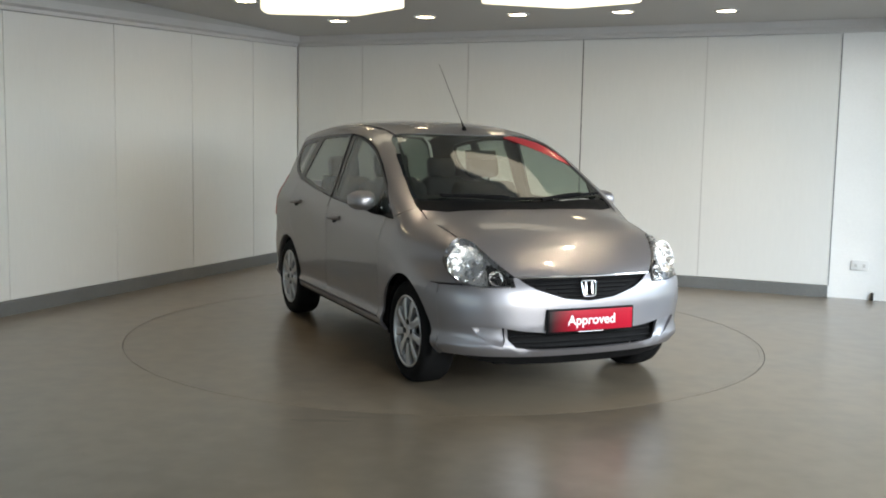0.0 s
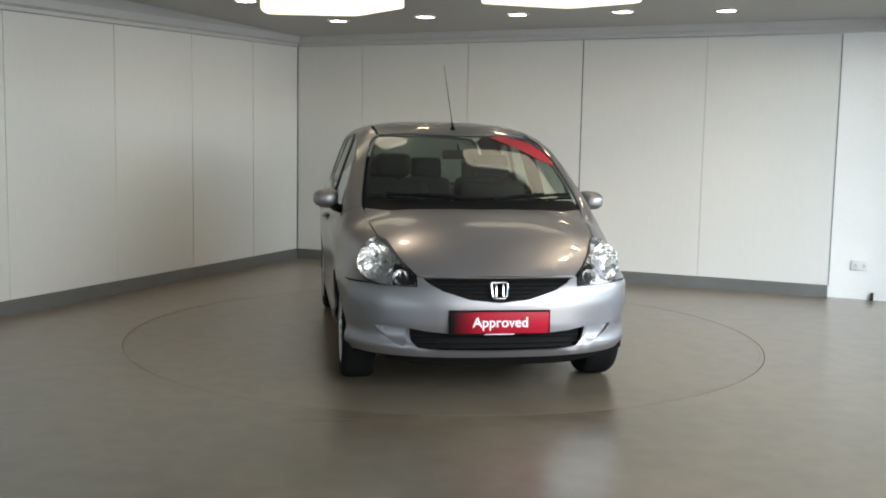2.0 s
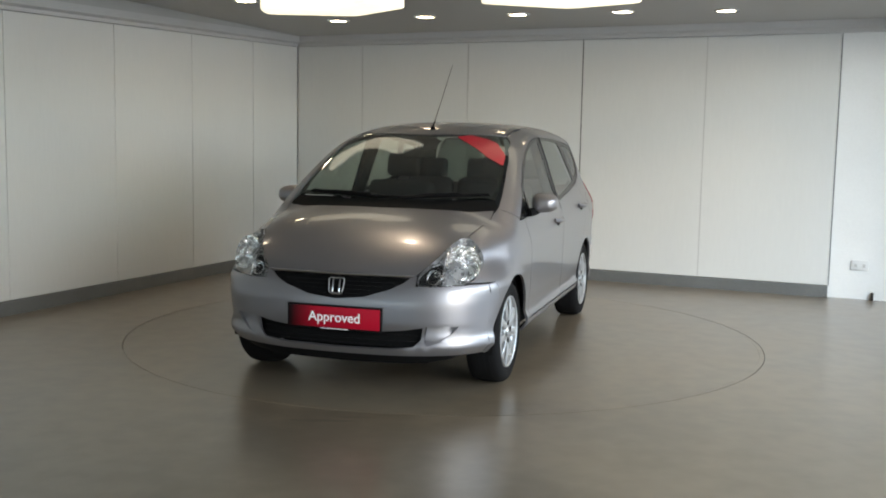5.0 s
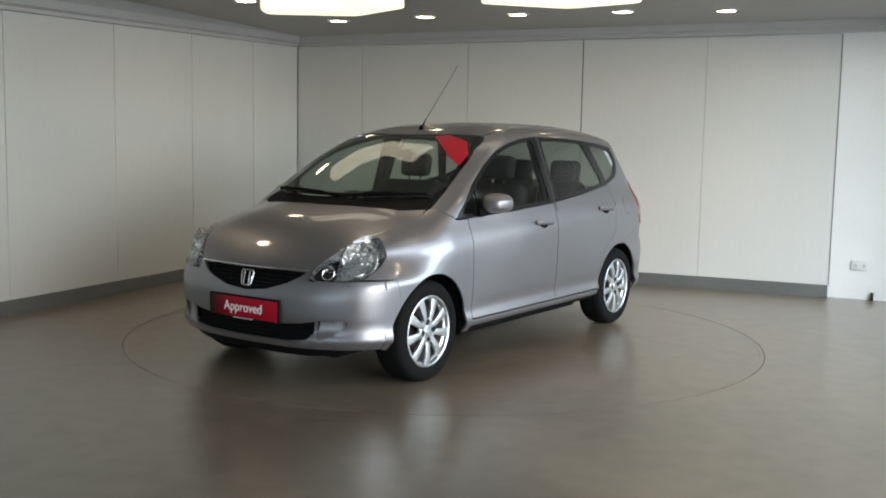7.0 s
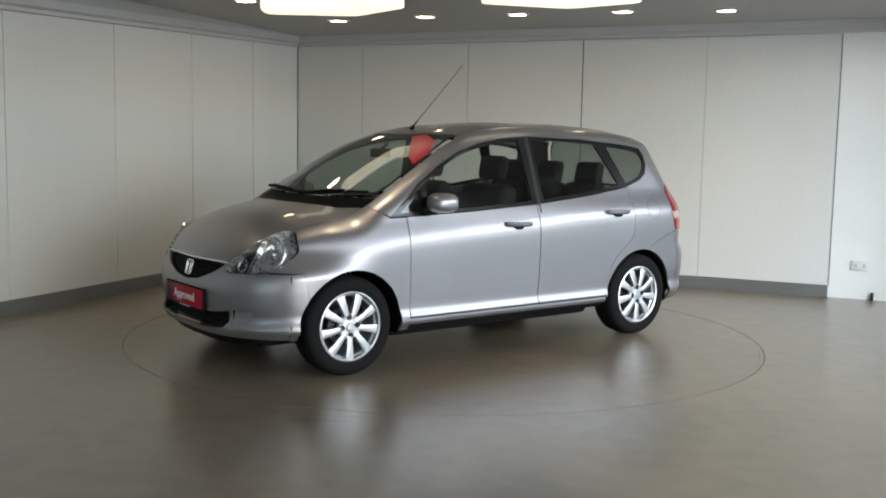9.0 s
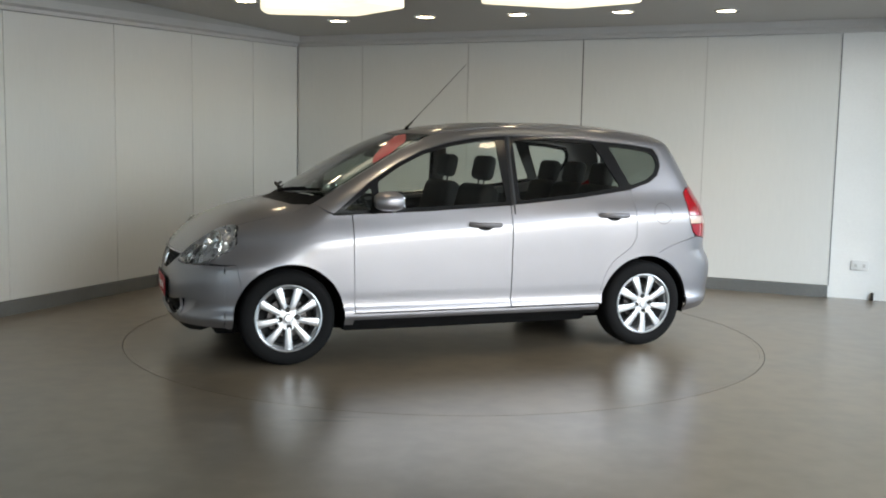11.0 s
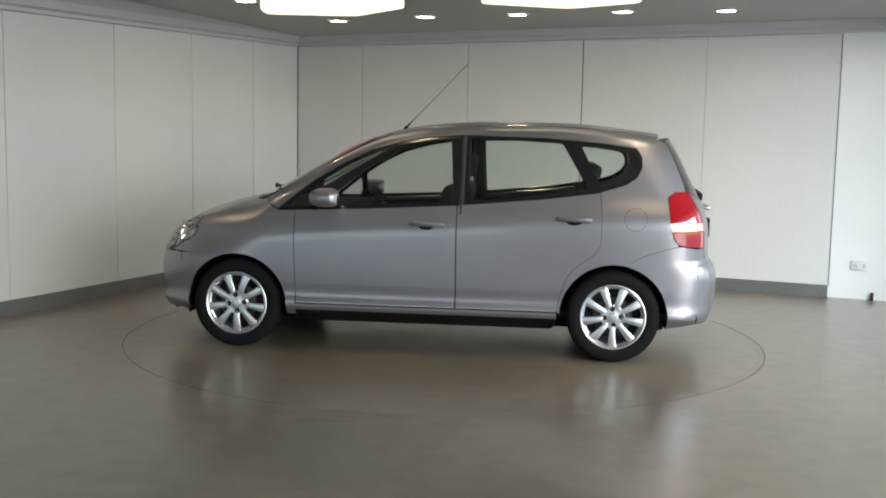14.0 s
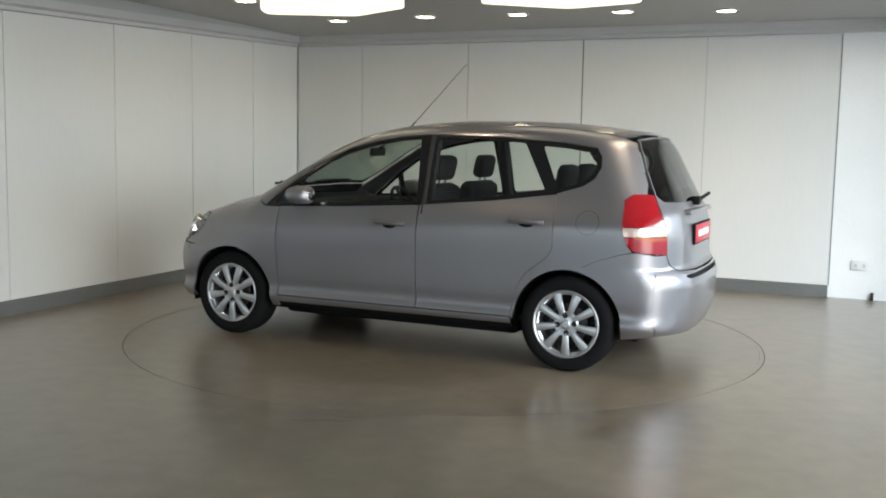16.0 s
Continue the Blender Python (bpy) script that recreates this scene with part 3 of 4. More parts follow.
def front_skins():
    f, s = on_front, on_side
    low = [(0, .236), (.3, .238), (.55, .242)]
    side = cut_line(1.60, .243, .617)
    half = low + side + [(.70, .619), (.55, .611), (.432, .612), (.435, .662), (.28, .664), (.14, .663), (0, .662)]
    grille_h = [(0, .531), (.16, .548), (.30, .592), (.37, .628), (.405, .657), (.28, .660), (.14, .659), (0, .658)]
    intake_h = [(0, .268), (.30, .274), (.43, .292), (.468, .33), (.478, .395), (.38, .378), (.27, .368), (0, .366)]
    pocket = [(.494, .400), (.60, .404), (.648, .398), (.62, .362), (.56, .318), (.50, .293), (.484, .33)]

    def in_pocket(a, b):
        p = on_front(a, b)
        p[:, 0] -= .03 * np.clip((b - .285) / .115, 0, 1) * np.clip((.67 - a) / .06, 0, 1)
        return p
    for mir in (False, True):
        skin("bumper_pocket", [(in_pocket, pocket, [])], PAINT, car, "silver hollow beside the lower intake", gap=-.002, flange=0, step=.02, mirror=mir)
    bumper_side = [(1.60, .243), (1.60, .616), (1.565, .62), (1.535, .622)] + arc(*FRONT_ARCH, ARCH_R, 32, -8) + [(1.572, .232)]
    skin("front_bumper", [(f, mirrored(half), [mirrored(grille_h), mirrored(intake_h), pocket, [(-a, b) for a, b in pocket[::-1]]]), (s, bumper_side, []), (on_right, bumper_side, [])], PAINT, car, gap=0)
    # grille
    skin("grille", [(f, mirrored(grille_h), [])], BLACK, car, "black grille with fine slats", lift=-.03, gap=-.004, flange=0)
    for k in range(5):
        z = .56 + .022 * k
        bm = bmesh.new()
        w = .12 + .065 * k
        ys = np.linspace(-w, w, 15)
        pts, nn = surface(f, np.stack([ys, np.full(15, z)], 1), -.016)
        tube(bm, [tuple(q) for q in pts], .0045, 6)
        part("grille_slat", bm, BLACK, car)
    lip = np.array([(y, .6615) for y in np.linspace(-.42, .42, 31)])
    pts, nn = surface(f, lip, .001)
    bm = bmesh.new()
    tube(bm, [tuple(q) for q in pts], .0055, 8)
    part("grille_chrome", bm, CHROME, car, "thin chrome bar over the grille")
    badge(car, 1.868, .597)
    # lower intake
    skin("intake", [(f, mirrored(intake_h), [])], BLACK, car, "black lower air intake", lift=-.045, gap=-.006, flange=0)
    for z in (.295, .32, .345):
        pts, nn = surface(f, np.stack([np.linspace(-.45, .45, 21), np.full(21, z)], 1), -.022)
        bm = bmesh.new()
        tube(bm, [tuple(q) for q in pts], .005, 6)
        part("intake_slat", bm, BLACK, car)
    skin("chin", [(f, mirrored([(0, .168), (.4, .173), (.58, .193), (.68, .230)] + [(.60, .240), (.50, .238), (.3, .234), (0, .232)]), [])], BLACK, car, "black bumper underside", lift=-.018, gap=0)
    for mir in (False, True):
        headlamp(mir)
    plate("front_plate", 1.902, .430, 0, text=True)


def badge(parent, x, z):
    m = Matrix.Translation((x, 0, z)) @ Matrix.Rotation(radians(-14), 4, "Y")
    bm = bmesh.new()
    ringpts = [(0, y, zz) for y, zz in soft([(-.046, .042), (.046, .042), (.036, -.042), (-.036, -.042)], .016, 4)]
    tube(bm, ringpts + [ringpts[0]], .0055, 8)
    box(bm, -.004, .006, -.024, -.014, -.036, .036, bevel=.002)
    box(bm, -.004, .006, .014, .024, -.036, .036, bevel=.002)
    bmesh.ops.transform(bm, verts=bm.verts[:], matrix=m)
    part("badge", bm, CHROME, parent, "small chrome badge on the grille")


def headlamp(mir):
    f = on_front
    out = rounded(LAMP, 2)
    lamp = skin("headlamp", [(f, out, [])], LENS, car, "clear headlamp with chrome reflectors", lift=.001, gap=.002, flange=.006, step=.03, mirror=mir)
    skin("lamp_bowl", [(f, out, [])], BOWL, lamp, "grey reflector bowl", lift=-.04, gap=.004, flange=-.05, step=.03, mirror=mir)
    for (y, z, r, back, n_facets) in ((.646, .730, .098, .008, 22), (.522, .664, .040, .016, 12)):
        p, n = surface(f, np.array([(y, z)]), -back)
        n = (Vector(n[0]) + Vector((1.0, 0, .05))).normalized()
        q = Matrix.Translation(p[0]) @ n.to_track_quat("Z", "Y").to_matrix().to_4x4()
        bm = bmesh.new()
        # dished reflector pressed into flat facets
        rings = []
        for i, (k, h) in enumerate(((1.0, .010), (1.02, 0), (.92, -.006), (.72, -.026), (.5, -.040), (.26, -.048), (.14, -.050))):
            rings.append([bm.verts.new(q @ Vector((r * k * math.cos(a), r * k * math.sin(a), (h + (.010 * ((j * 7 + i * 3) % 5 - 2) / 2 if 1 < i < 5 else 0)) * min(1, r / .09))))
                          for j, a in enumerate([2 * math.pi * (j + .5 * (i % 2)) / n_facets for j in range(n_facets)])])
        for a, b in zip(rings, rings[1:]):
            for j in range(n_facets):
                bm.faces.new((a[j], a[(j + 1) % n_facets], b[(j + 1) % n_facets], b[j]))
        lathe(bm, [(.016, -.05), (.015, -.018), (.010, -.012), (.001, -.011)], 12, q)
        bmesh.ops.recalc_face_normals(bm, faces=bm.faces[:])
        if mir:
            bmesh.ops.transform(bm, verts=bm.verts[:], matrix=Matrix.Diagonal((1, -1, 1, 1)))
            bmesh.ops.reverse_faces(bm, faces=bm.faces[:])
        part("reflector", bm, REFLECT, lamp, "round faceted chrome reflector", smooth=False)
    # dark lower inner corner
    skin("lamp_bezel", [(f, soft([(.445, .622), (.445, .665), (.49, .715), (.55, .742), (.56, .69), (.57, .618), (.55, .615)], .02), [])], BLACK, lamp, "dark bezel inside the lamp", lift=-.025, gap=0, flange=0, mirror=mir)


def word(text, size, mat, name, parent, m, label=""):
    cu = bpy.data.curves.new(name, "FONT")
    cu.body, cu.size, cu.align_x, cu.align_y, cu.extrude, cu.offset = text, size, "CENTER", "CENTER", .0006, size * .012
    tmp = new(name, cu)
    me = bpy.data.meshes.new_from_object(tmp.evaluated_get(bpy.context.evaluated_depsgraph_get()))
    bpy.data.objects.remove(tmp)
    bpy.data.curves.remove(cu)
    me.materials.clear()
    me.materials.append(mat)
    me.transform(m)
    ob = new(name, me)
    ob.parent = parent
    return tagged(ob, label)


def plate(name, x, z, face, text):
    """face 0 looks forward, 180 backward."""
    m = Matrix.Translation((x, 0, z)) @ Matrix.Rotation(radians(90 + face), 4, "Z") @ Matrix.Rotation(radians(90), 4, "X")
    bm = bmesh.new()
    box(bm, -.272, .272, -.066, .066, -.012, 0, m, bevel=.004)
    base = part(name, bm, BLACK, car, "red show plate in a black holder")
    bm = bmesh.new()
    box(bm, -.262, .262, -.056, .056, 0, .004, m, bevel=.002)
    part("plate_face", bm, PLATE_RED if text else RED, base, "glossy red plate face")
    if text:
        word("Approved", .074, WHITE, "plate_word", base, m @ Matrix.Translation((0.003, 0, .0045)), "white lettering reading Approved")
        bm = bmesh.new()
        box(bm, -.08, .08, -.0635, -.0595, .0, .0015, m)
        part("plate_line", bm, WHITE, base)
    else:
        bm = bmesh.new()
        box(bm, -.17, .17, -.02, .02, .004, .0055, m)
        part("plate_bar", bm, WHITE, base)


def rear_skins():
    r, s = on_rear, on_side
    # bumper
    half = [(0, .225), (.3, .23), (.5, .245)] + cut_line(-1.74, .252, .728) + [(.668, .733), (.645, .68), (.575, .633), (.3, .615), (0, .612)]
    side = [(-1.74, .252), (-1.74, .728), (-1.642, .748), (-1.615, .746), (-1.551, .733), (-1.42, .692), (-1.318, .644)] + arc(*REAR_ARCH, ARCH_R, 106, 190) + [(-1.575, .23)]
    slot = mirrored([(0, .575), (.45, .578), (.50, .588), (.50, .603), (0, .603)])
    skin("rear_bumper", [(r, mirrored(half), [slot]), (s, side, []), (on_right, side, [])], PAINT, car, gap=0)
    # tailgate with its window
    gate = [(0, .62), (.30, .622), (.56, .632), (.63, .67), (.66, .72), (.66, .87), (.655, .96), (.614, 1.07), (.565, 1.22), (.505, 1.36), (.45, 1.408), (.25, 1.425), (0, 1.43)]
    pane = [(0, 1.028), (.35, 1.03), (.57, 1.04), (.602, 1.075), (.555, 1.22), (.493, 1.352), (.44, 1.397), (.25, 1.411), (0, 1.415)]
    tg = skin("tailgate", [(r, mirrored(gate), [mirrored(pane)])], PAINT, car, gap=.002)
    skin("tailgate_window", [(r, mirrored(pane), [])], DARKGLASS, tg, "dark tinted rear window", lift=-.002, gap=-.003, flange=.003)
    bm = bmesh.new()
    box(bm, -1.862, -1.78, -.36, .36, .955, .985, bevel=.012)
    part("tailgate_grip", bm, PAINT, tg)
    bm = bmesh.new()
    tube(bm, [(-1.83, .02, 1.03), (-1.845, -.1, 1.045), (-1.84, -.35, 1.06)], .012, 8)
    box(bm, -1.85, -1.79, -.03, .05, 1.0, 1.055, bevel=.012)
    part("rear_wiper", bm, BLACK, tg, "black rear wiper")
    skin("bumper_insert", [(r, mirrored([(0, .565), (.47, .568), (.53, .582), (.53, .612), (0, .612)]), [])], BLACK, car, "dark slot in the rear bumper", lift=-.02, gap=0, flange=0)
    plate("rear_plate", -1.872, .83, 180, text=False)
    # tail lamps
    def inner(z):
        y = .665 - .043 * min(max((z - .97) / .1, 0), 1)
        return (float(on_rear(np.array([y]), np.array([z]))[0, 0]), z)
    top = [inner(1.075), (-1.655, 1.083), (-1.585, 1.083), (-1.545, 1.05), (-1.553, .895)] + [inner(z) for z in (.895, .95, 1.0, 1.04)]
    mid = [(-1.554, .892), (-1.558, .87), (-1.566, .842)] + [inner(z) for z in (.842, .865, .892)]
    bot = [(-1.567, .839), (-1.585, .79), (-1.618, .758), (-1.65, .75)] + [inner(z) for z in (.735, .77, .80, .839)]
    for mir in (False, True):
        sg = -1 if mir else 1
        lamp = skin("tail_lamp", [(s, top, [])], RED_LENS, car, "red tail lamp with a clear middle band", lift=.006, gap=.001, flange=.02, step=.025, mirror=mir)
        skin("indicator_lens", [(s, mid, [])], CLEAR_LENS, lamp, "clear indicator lens", lift=.005, gap=0, flange=.02, step=.025, mirror=mir)
        skin("lower_lens", [(s, bot, [])], RED_LENS, lamp, lift=.006, gap=.001, flange=.02, step=.025, mirror=mir)


def wheel(x, y, sg):
    w = new("wheel")
    w.parent = car
    w.matrix_local = Matrix.Translation((x, y * sg, .293)) @ Matrix.Rotation(radians(-90 * sg), 4, "X")
    bm = bmesh.new()
    lathe(bm, [(.198, -.17), (.205, -.185), (.25, -.19), (.277, -.182), (.289, -.165), (.2925, -.14), (.293, -.09), (.2925, -.045), (.288, -.02), (.276, -.004), (.25, .004), (.222, .002), (.206, -.006), (.2, -.02)], 64)
    tyre = part("tyre", bm, RUBBER, w)
    bm = bmesh.new()
    for k in range(3):
        lathe(bm, [(.2915, -.066 - .03 * k), (.2938, -.064 - .03 * k), (.2938, -.046 - .03 * k), (.2915, -.044 - .03 * k)], 48)
    part("tread", bm, RUBBER, tyre)
    bm = bmesh.new()
    lathe(bm, [(.178, -.16), (.178, -.03), (.188, -.022), (.192, -.004), (.2, .001), (.2065, -.002), (.2075, -.012), (.2, -.03), (.2, -.17)], 64)
    rim = part("rim", bm, ALLOY, w, "silver nine-spoke alloy wheel")
    for k in range(9):
        bm = bmesh.new()
        prof = [(.05, .0165, -.010), (.08, .0175, -.004), (.12, .0205, -.003), (.165, .0245, -.006), (.19, .028, -.010)]
        rows = []
        for r, h, z in prof:
            rows.append([bm.verts.new(q) for q in ((r, -h, z - .022), (r, -h, z - .004), (r, -h * .7, z), (r, h * .7, z), (r, h, z - .004), (r, h, z - .022))])
        for a, b in zip(rows, rows[1:]):
            for i in range(6):
                bm.faces.new((a[i], a[(i + 1) % 6], b[(i + 1) % 6], b[i]))
        bmesh.ops.recalc_face_normals(bm, faces=bm.faces[:])
        bmesh.ops.rotate(bm, verts=bm.verts[:], cent=(0, 0, 0), matrix=Matrix.Rotation(2 * math.pi * k / 9 + math.pi / 2 * sg, 3, "Z"))
        part("spoke", bm, ALLOY, rim)
    bm = bmesh.new()
    lathe(bm, [(.001, -.004), (.022, -.005), (.026, -.010), (.03, -.012), (.068, -.008), (.076, -.014), (.078, -.03)], 40)
    part("hub", bm, ALLOY, rim)
    for k in range(4):
        bm = bmesh.new()
        a = math.pi / 2 * k + .1
        lathe(bm, [(.001, 0), (.006, 0), (.0075, -.005), (.0165, -.0015), (.018, -.010)], 14, Matrix.Translation((.053 * math.cos(a), .053 * math.sin(a), -.004)))
        part("wheel_nut", bm, NUT, rim)
    bm = bmesh.new()
    lathe(bm, [(.03, -.06), (.12, -.06), (.125, -.068), (.12, -.076), (.03, -.076)], 40)
    part("brake_disc", bm, STEEL, w, "dull steel brake disc")
    # added dark disc that gives the shade behind the spokes
    bm = bmesh.new()
    lathe(bm, [(.001, -.12), (.177, -.12)], 32)
    part("wheel_shade", bm, GAP, w, "dark disc for the shade inside the wheel")


def underside():
    for cx, cz in (FRONT_ARCH, REAR_ARCH):
        for sg in (1, -1):
            bm = bmesh.new()
            pts = arc(cx, cz, ARCH_R + .002, -12, 192, 30)
            rings = [[bm.verts.new((x, sg * y, z)) for x, z in pts] for y in (.42, .60, .785)]
            for a, b in zip(rings, rings[1:]):
                for i in range(len(pts) - 1):
                    bm.faces.new((a[i], a[i + 1], b[i + 1], b[i]))
            bm.faces.new(rings[0])
            part("wheel_liner", bm, BLACK, car, "black wheel arch liner")
    bm = bmesh.new()
    box(bm, -1.58, 1.62, -.44, .44, .15, .27, bevel=.02)
    box(bm, -.86, .86, -.66, .66, .17, .26, bevel=.03)
    part("underbody", bm, BLACK, car, "black underbody")


def interior():
    bm = bmesh.new()
    rows = []
    for x, z, w in ((1.02, .90, .60), (.9, .945, .66), (.72, .955, .68), (.6, .93, .68), (.56, .86, .68), (.6, .6, .66)):
        rows.append([bm.verts.new((x, y, z - .02 * (y / .68) ** 2)) for y in np.linspace(-w, w, 15)])
    for a, b in zip(rows, rows[1:]):
        for i in range(14):
            bm.faces.new((a[i], a[i + 1], b[i + 1], b[i]))
    bmesh.ops.recalc_face_normals(bm, faces=bm.faces[:])
    part("dashboard", bm, DASH, car, "dark grey dashboard")
    bm = bmesh.new()
    m = Matrix.Translation((.44, -.36, .86)) @ Matrix.Rotation(radians(-62), 4, "Y")
    ringp = [(m @ Vector((.18 * math.cos(a), .18 * math.sin(a), 0))) for a in [2 * math.pi * i / 32 for i in range(33)]]
    tube(bm, ringp, .014, 8)
    box(bm, -.06, .06, -.07, .07, -.03, .01, m, bevel=.015)
    for a in (0, 180, 90):
        box(bm, .05, .175, -.018, .018, -.012, .004, m @ Matrix.Rotation(radians(a), 4, "Z"), bevel=.004)
    tube(bm, [m @ Vector((0, 0, -.02)), m @ Vector((0, 0, -.25))], .03, 10)
    part("steering_wheel", bm, DASH, car, "dark three-spoke steering wheel")
    seats = [(.02, -.36), (.02, .36), (-.86, -.42), (-.86, 0), (-.86, .42)]
    for x, y in seats:
        front = x > -.5
        w = .25 if front else .19
        bm = bmesh.new()
        box(bm, -.25, .25, -w, w, -.08, .08, Matrix.Translation((x + .2, y, .48)) @ Matrix.Rotation(radians(-8), 4, "Y"), bevel=.05, segs=3)
        s = part("seat_cushion", bm, SEAT, car, "dark cloth seat cushion")
        bm = bmesh.new()
        box(bm, -.07, .07, -w, w, -.30, .30, Matrix.Translation((x - .12, y, .80)) @ Matrix.Rotation(radians(-16), 4, "Y"), bevel=.06, segs=3)
        part("seat_back", bm, SEAT, car, "dark cloth seat back")
        bm = bmesh.new()
        hz = 1.20 if front else 1.16
        box(bm, -.045, .045, -.125, .125, -.085, .085, Matrix.Translation((x - .225, y, hz)) @ Matrix.Rotation(radians(-12), 4, "Y"), bevel=.04, segs=3)
        tube(bm, [(x - .2, y - .05, hz - .16), (x - .22, y - .05, hz)], .006, 6)
        tube(bm, [(x - .2, y + .05, hz - .16), (x - .22, y + .05, hz)], .006, 6)
        part("headrest", bm, SEAT, car, "dark cloth headrest")
    bm = bmesh.new()
    box(bm, -1.65, .8, -.72, .72, .27, .31)
    part("cabin_floor", bm, SEAT, car, "dark carpeted cabin floor")
    bm = bmesh.new()
    box(bm, -.012, .012, -.11, .11, -.03, .03, Matrix.Translation((.5, 0, 1.29)) @ Matrix.Rotation(radians(-10), 4, "Y"), bevel=.011, segs=3)
    tube(bm, [(.5, 0, 1.30), (.44, 0, 1.355)], .01, 8)
    part("rear_view_mirror", bm, DASH, car, "dark interior mirror")
    # B pillar linings
    for sg in (1, -1):
        bm = bmesh.new()
        pts = [(-.25, float(half_width(-.25, z)) - .045, z) for z in np.linspace(.9, 1.4, 8)]
        tube(bm, [(x, sg * y, z) for x, y, z in pts], .045, 8)
        part("pillar_lining", bm, DASH, car, "dark centre pillar lining")


def mirrors():
    for sg in (1, -1):
        bm = bmesh.new()
        bmesh.ops.create_uvsphere(bm, u_segments=28, v_segments=18, radius=1)
        for v in bm.verts:
            x, y, z = v.co
            sx = math.copysign(abs(x) ** .75, x)
            sy = math.copysign(abs(y) ** .7, y)
            sz = math.copysign(abs(z) ** .7, z)
            v.co = (.60 + (.115 if x > 0 else .07) * sx, sg * (.868 + .080 * sy), 1.004 + (.060 - .010 * y) * sz)
        if sg < 0:
            bmesh.ops.reverse_faces(bm, faces=bm.faces[:])
        mir = part("door_mirror", bm, PAINT, car)
        bm = bmesh.new()
        box(bm, .531, .543, min(sg * .822, sg * .906), max(sg * .822, sg * .906), .972, 1.034, bevel=.005)
        part("mirror_glass", bm, CHROME, mir, "mirror glass")
        bm = bmesh.new()
        tube(bm, [(.70, sg * .785, .945), (.67, sg * .815, .953), (.62, sg * .845, .97)], .028, 10, .8)
        part("mirror_arm", bm, BLACK, mir, "black mirror arm")


def wipers_and_aerial():
    for y0, y1, xr in ((-.52, .10, 1.11), (.10, .60, 1.10)):
        bm = bmesh.new()
        ys = np.linspace(y0, y1, 10)
        xs = np.array([1.10 - .16 * (abs(y) / .66) ** 2.2 for y in ys]) + .015
        p = on_top(xs, ys)
        tube(bm, [(x, y, z + .018) for x, y, z in p], .009, 6)
        tube(bm, [(p[0][0] + .04, p[0][1], p[0][2] + .012), tuple(p[3] + [.012, 0, .028]), tuple(p[6] + [0, 0, .026])], .011, 6)
        part("wiper", bm, BLACK, car, "black windscreen wiper")
    bm = bmesh.new()
    lathe(bm, [(.018, 0), (.016, .012), (.008, .03), (.001, .032)], 14, Matrix.Translation((.235, 0, float(ROOF(.235)) - .003)))
    tube(bm, [(.235, 0, 1.465), (.19, 0, 1.515)], .008, 8, .6)
    a = part("aerial", bm, BLACK, car, "black roof aerial")
    bm = bmesh.new()
    tube(bm, [(.19, 0, 1.515), (0, 0, 1.71), (-.20, 0, 1.92)], .0028, 6, .6)
    part("aerial_rod", bm, STEEL, a, "thin aerial rod")


side_skins()
top_skins()
front_skins()
rear_skins()
for wx in (1.225, -1.225):
    for sg in (1, -1):
        wheel(wx, .802 if wx > 0 else .818, sg)
underside()
interior()
mirrors()
wipers_and_aerial()

# ---- ceiling lights ----
LIGHT_Z = 2.36


def light_band(outline):
    """A bent band of light hung under the ceiling."""
    c = [sum(p[0] for p in outline) / len(outline), sum(p[1] for p in outline) / len(outline)]
    ob = tagged(new("ceiling_light"), "bent glowing light band hung close under the ceiling", "light", "ceiling light bands")
    ob.location = (c[0], c[1], LIGHT_Z)
    pts = soft([(x - c[0], y - c[1]) for x, y in outline], .09, 5)
    bm = bmesh.new()
    slab(bm, [tuple(p) for p in pts], 0, .115)
    bmesh.ops.bevel(bm, geom=[e for e in bm.edges if abs(e.verts[0].co.z - e.verts[1].co.z) < 1e-6 and e.verts[0].co.z < .01], offset=.012, segments=2, profile=.5, affect="EDGES")
    part("diffuser", bm, LIGHT, ob)
    bm = bmesh.new()
    slab(bm, [tuple(p * .97) for p in pts], .115, CEIL_Z - LIGHT_Z)
    part("housing", bm, CORNICE, ob, "pale grey housing above the diffuser", smooth=False)


light_band([(-1.47, 1.0), (-.74, 1.03), (-.31, .46), (-.60, .24), (-.89, .68), (-1.46, .64)])
light_band([(.20, .18), (.88, .364), (1.365, -.03), (1.14, -.27), (.82, .03), (.29, -.06)])


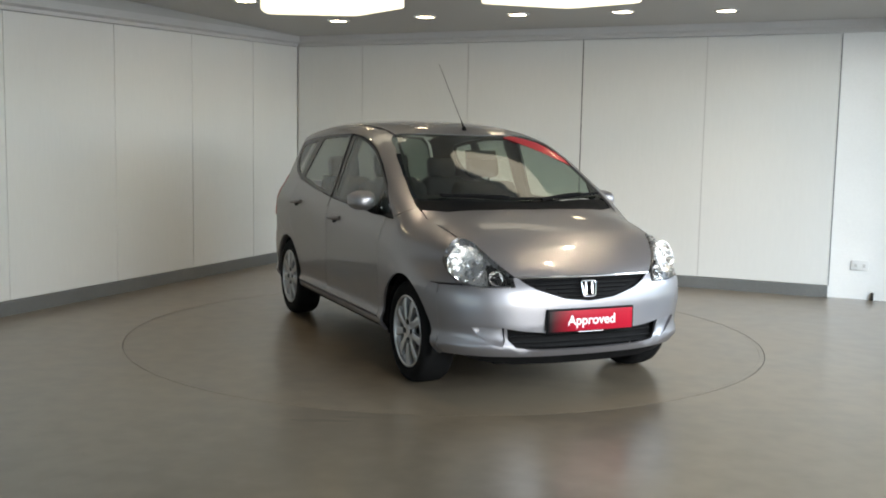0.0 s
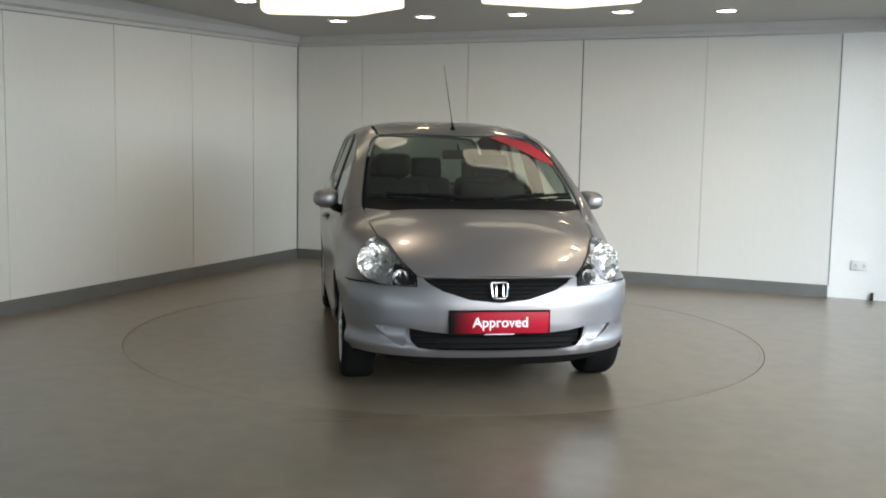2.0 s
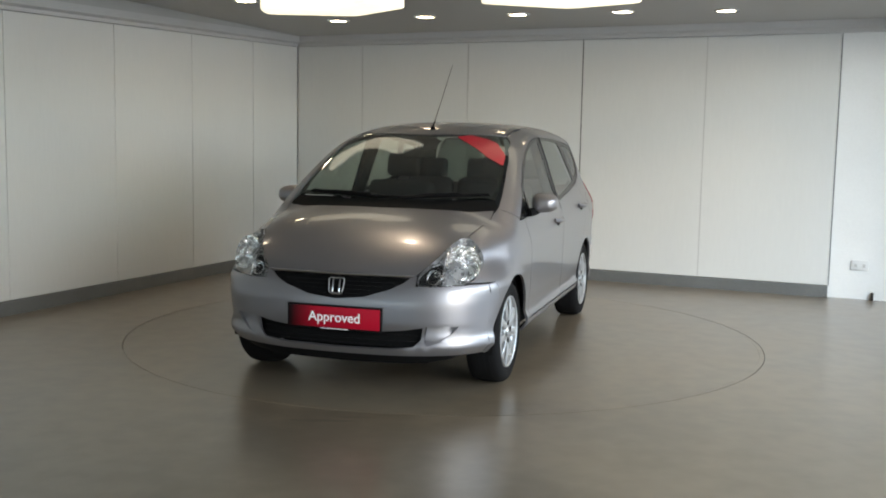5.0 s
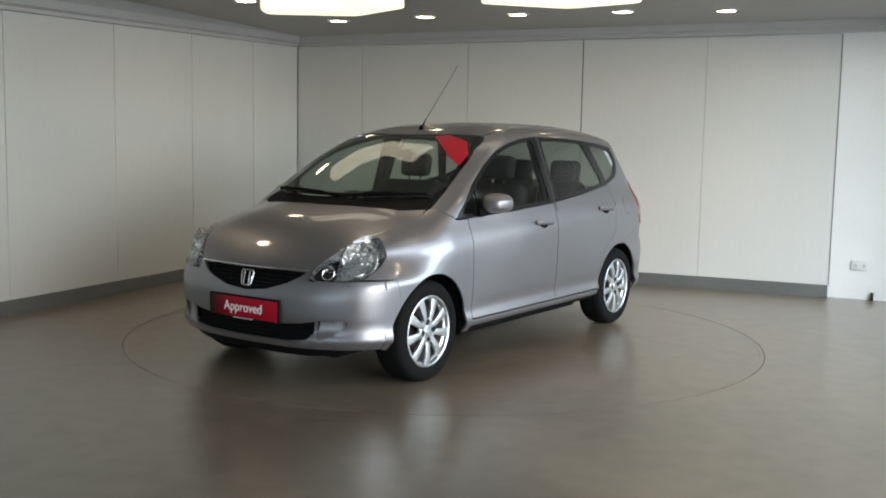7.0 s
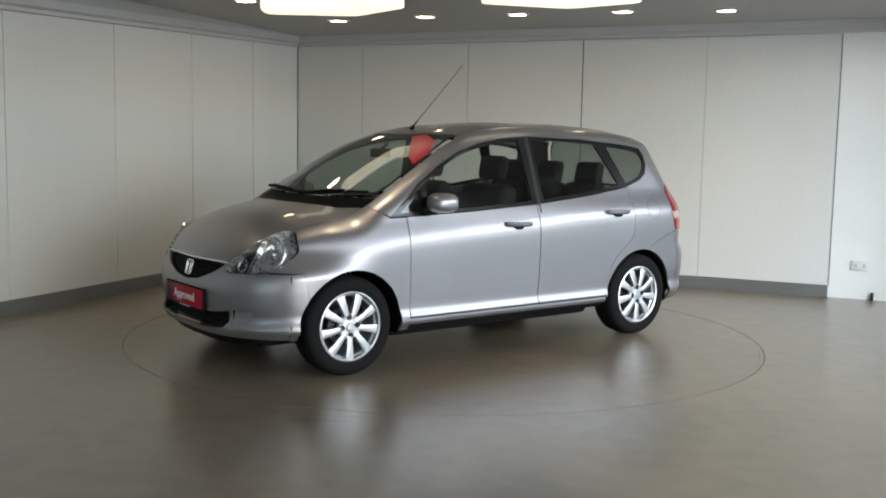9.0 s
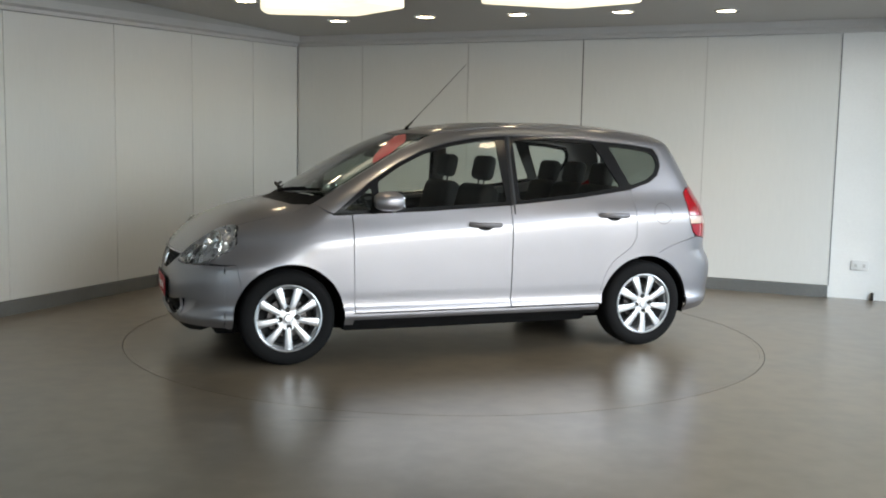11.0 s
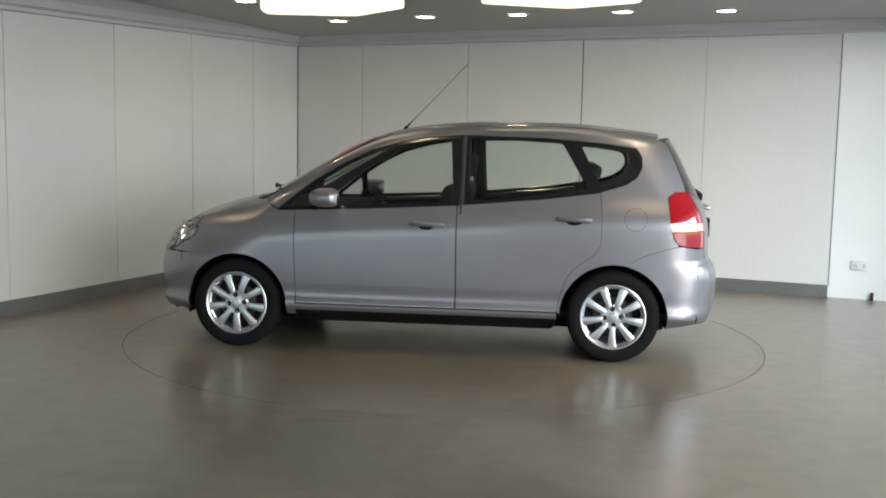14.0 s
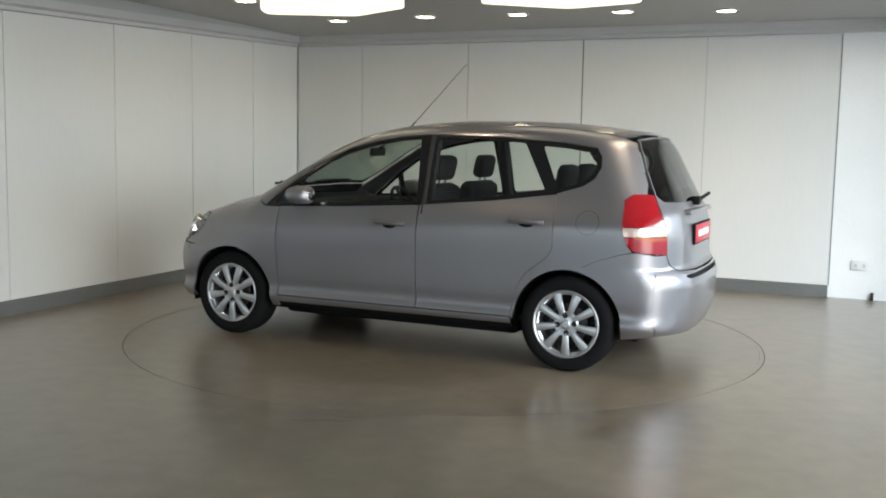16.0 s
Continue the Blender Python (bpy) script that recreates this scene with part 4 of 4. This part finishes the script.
def downlight(x, y):
    ob = tagged(new("downlight"), "small round recessed ceiling downlight", "light", "ceiling downlights")
    ob.location = (x, y, CEIL_Z)
    bm = bmesh.new()
    lathe(bm, [(.083, -.002), (.087, -.012), (.105, -.010), (.11, 0)], 28)
    part("bezel", bm, CHROME, ob, "bright metal bezel")
    bm = bmesh.new()
    lathe(bm, [(.001, -.006), (.085, -.006)], 28)
    part("lens", bm, DOWN, ob)
    beam = new("downlight_beam", bpy.data.lights.new("downlight_beam", "SPOT"))
    beam.data.energy, beam.data.color, beam.data.spot_size, beam.data.spot_blend, beam.data.shadow_soft_size = 6, (1, .84, .62), radians(100), .7, .05
    beam.matrix_world = look((x, y, CEIL_Z - .02), (x, y + .0001, 0))


for q in ((-1.72, 1.45), (-1.08, 2.75), (-.23, 2.32), (.62, 2.03), (1.5, 1.72), (2.36, 1.54),
          (-2.40, -.40), (-.45, -1.13), (1.50, -.95), (1.45, -1.60)):
    downlight(*q)

# ---- socket and pipe stub on the pier ----
bm = bmesh.new()
box(bm, -.075, .075, 0, .012, -.045, .045, bevel=.004)
sock = tagged(link_mesh("wall_socket", bm, SOCKET), "white double wall socket on the pier", "socket")
sock.matrix_world = BACK @ pose(6.03, -.038, .315)
bm = bmesh.new()
box(bm, -.012, .012, -.03, .02, 0, .07, bevel=.004)
stub = tagged(link_mesh("pipe_stub", bm, STEEL), "short grey pipe stub beside the pier", "pipe")
stub.matrix_world = BACK @ pose(6.15, -.02, 0)
# thin dark strip drawn for the shadow line where the boards stand proud
strip("trim", BACK, 5.766, 5.773, [(-.036, SKIRT_TOP), (-.010, SKIRT_TOP), (-.010, PANEL_TOP), (-.036, PANEL_TOP)], SKIRT, "dark strip for the shadow line at the end of the boards", "trim")
for dx in (-.035, .035):
    bm = bmesh.new()
    box(bm, dx - .012, dx + .012, .012, .0145, -.02, .012, bevel=.001)
    part("switch", bm, CORNICE, sock)


def motions():
    turn = [(0, -24.21), (0.5, -21.30), (1, -17.82), (1.5, -13.42), (2, -8.99), (2.5, -4.80), (3, -0.45), (3.5, 3.84), (4, 8.23), (6.5, 30.19), (7, 34.59), (7.5, 39.00), (8, 43.47), (8.5, 47.92), (9, 52.39), (11.5, 74.10), (12, 78.49), (12.5, 82.93), (13, 87.45), (13.5, 91.99), (14, 96.55), (14.5, 101.06), (15, 105.53), (15.5, 109.87), (16, 114.15)]
    ox, oy = .065, -.012
    car_rows, table_rows = [], []
    for t, a in turn:
        r = Matrix.Rotation(radians(-90 - a), 4, "Z")
        car_rows.append((t, r @ Matrix.Translation((ox, oy, 0))))
        table_rows.append((t, r))
    walk(car, car_rows)
    walk(turntable, table_rows)


motions()
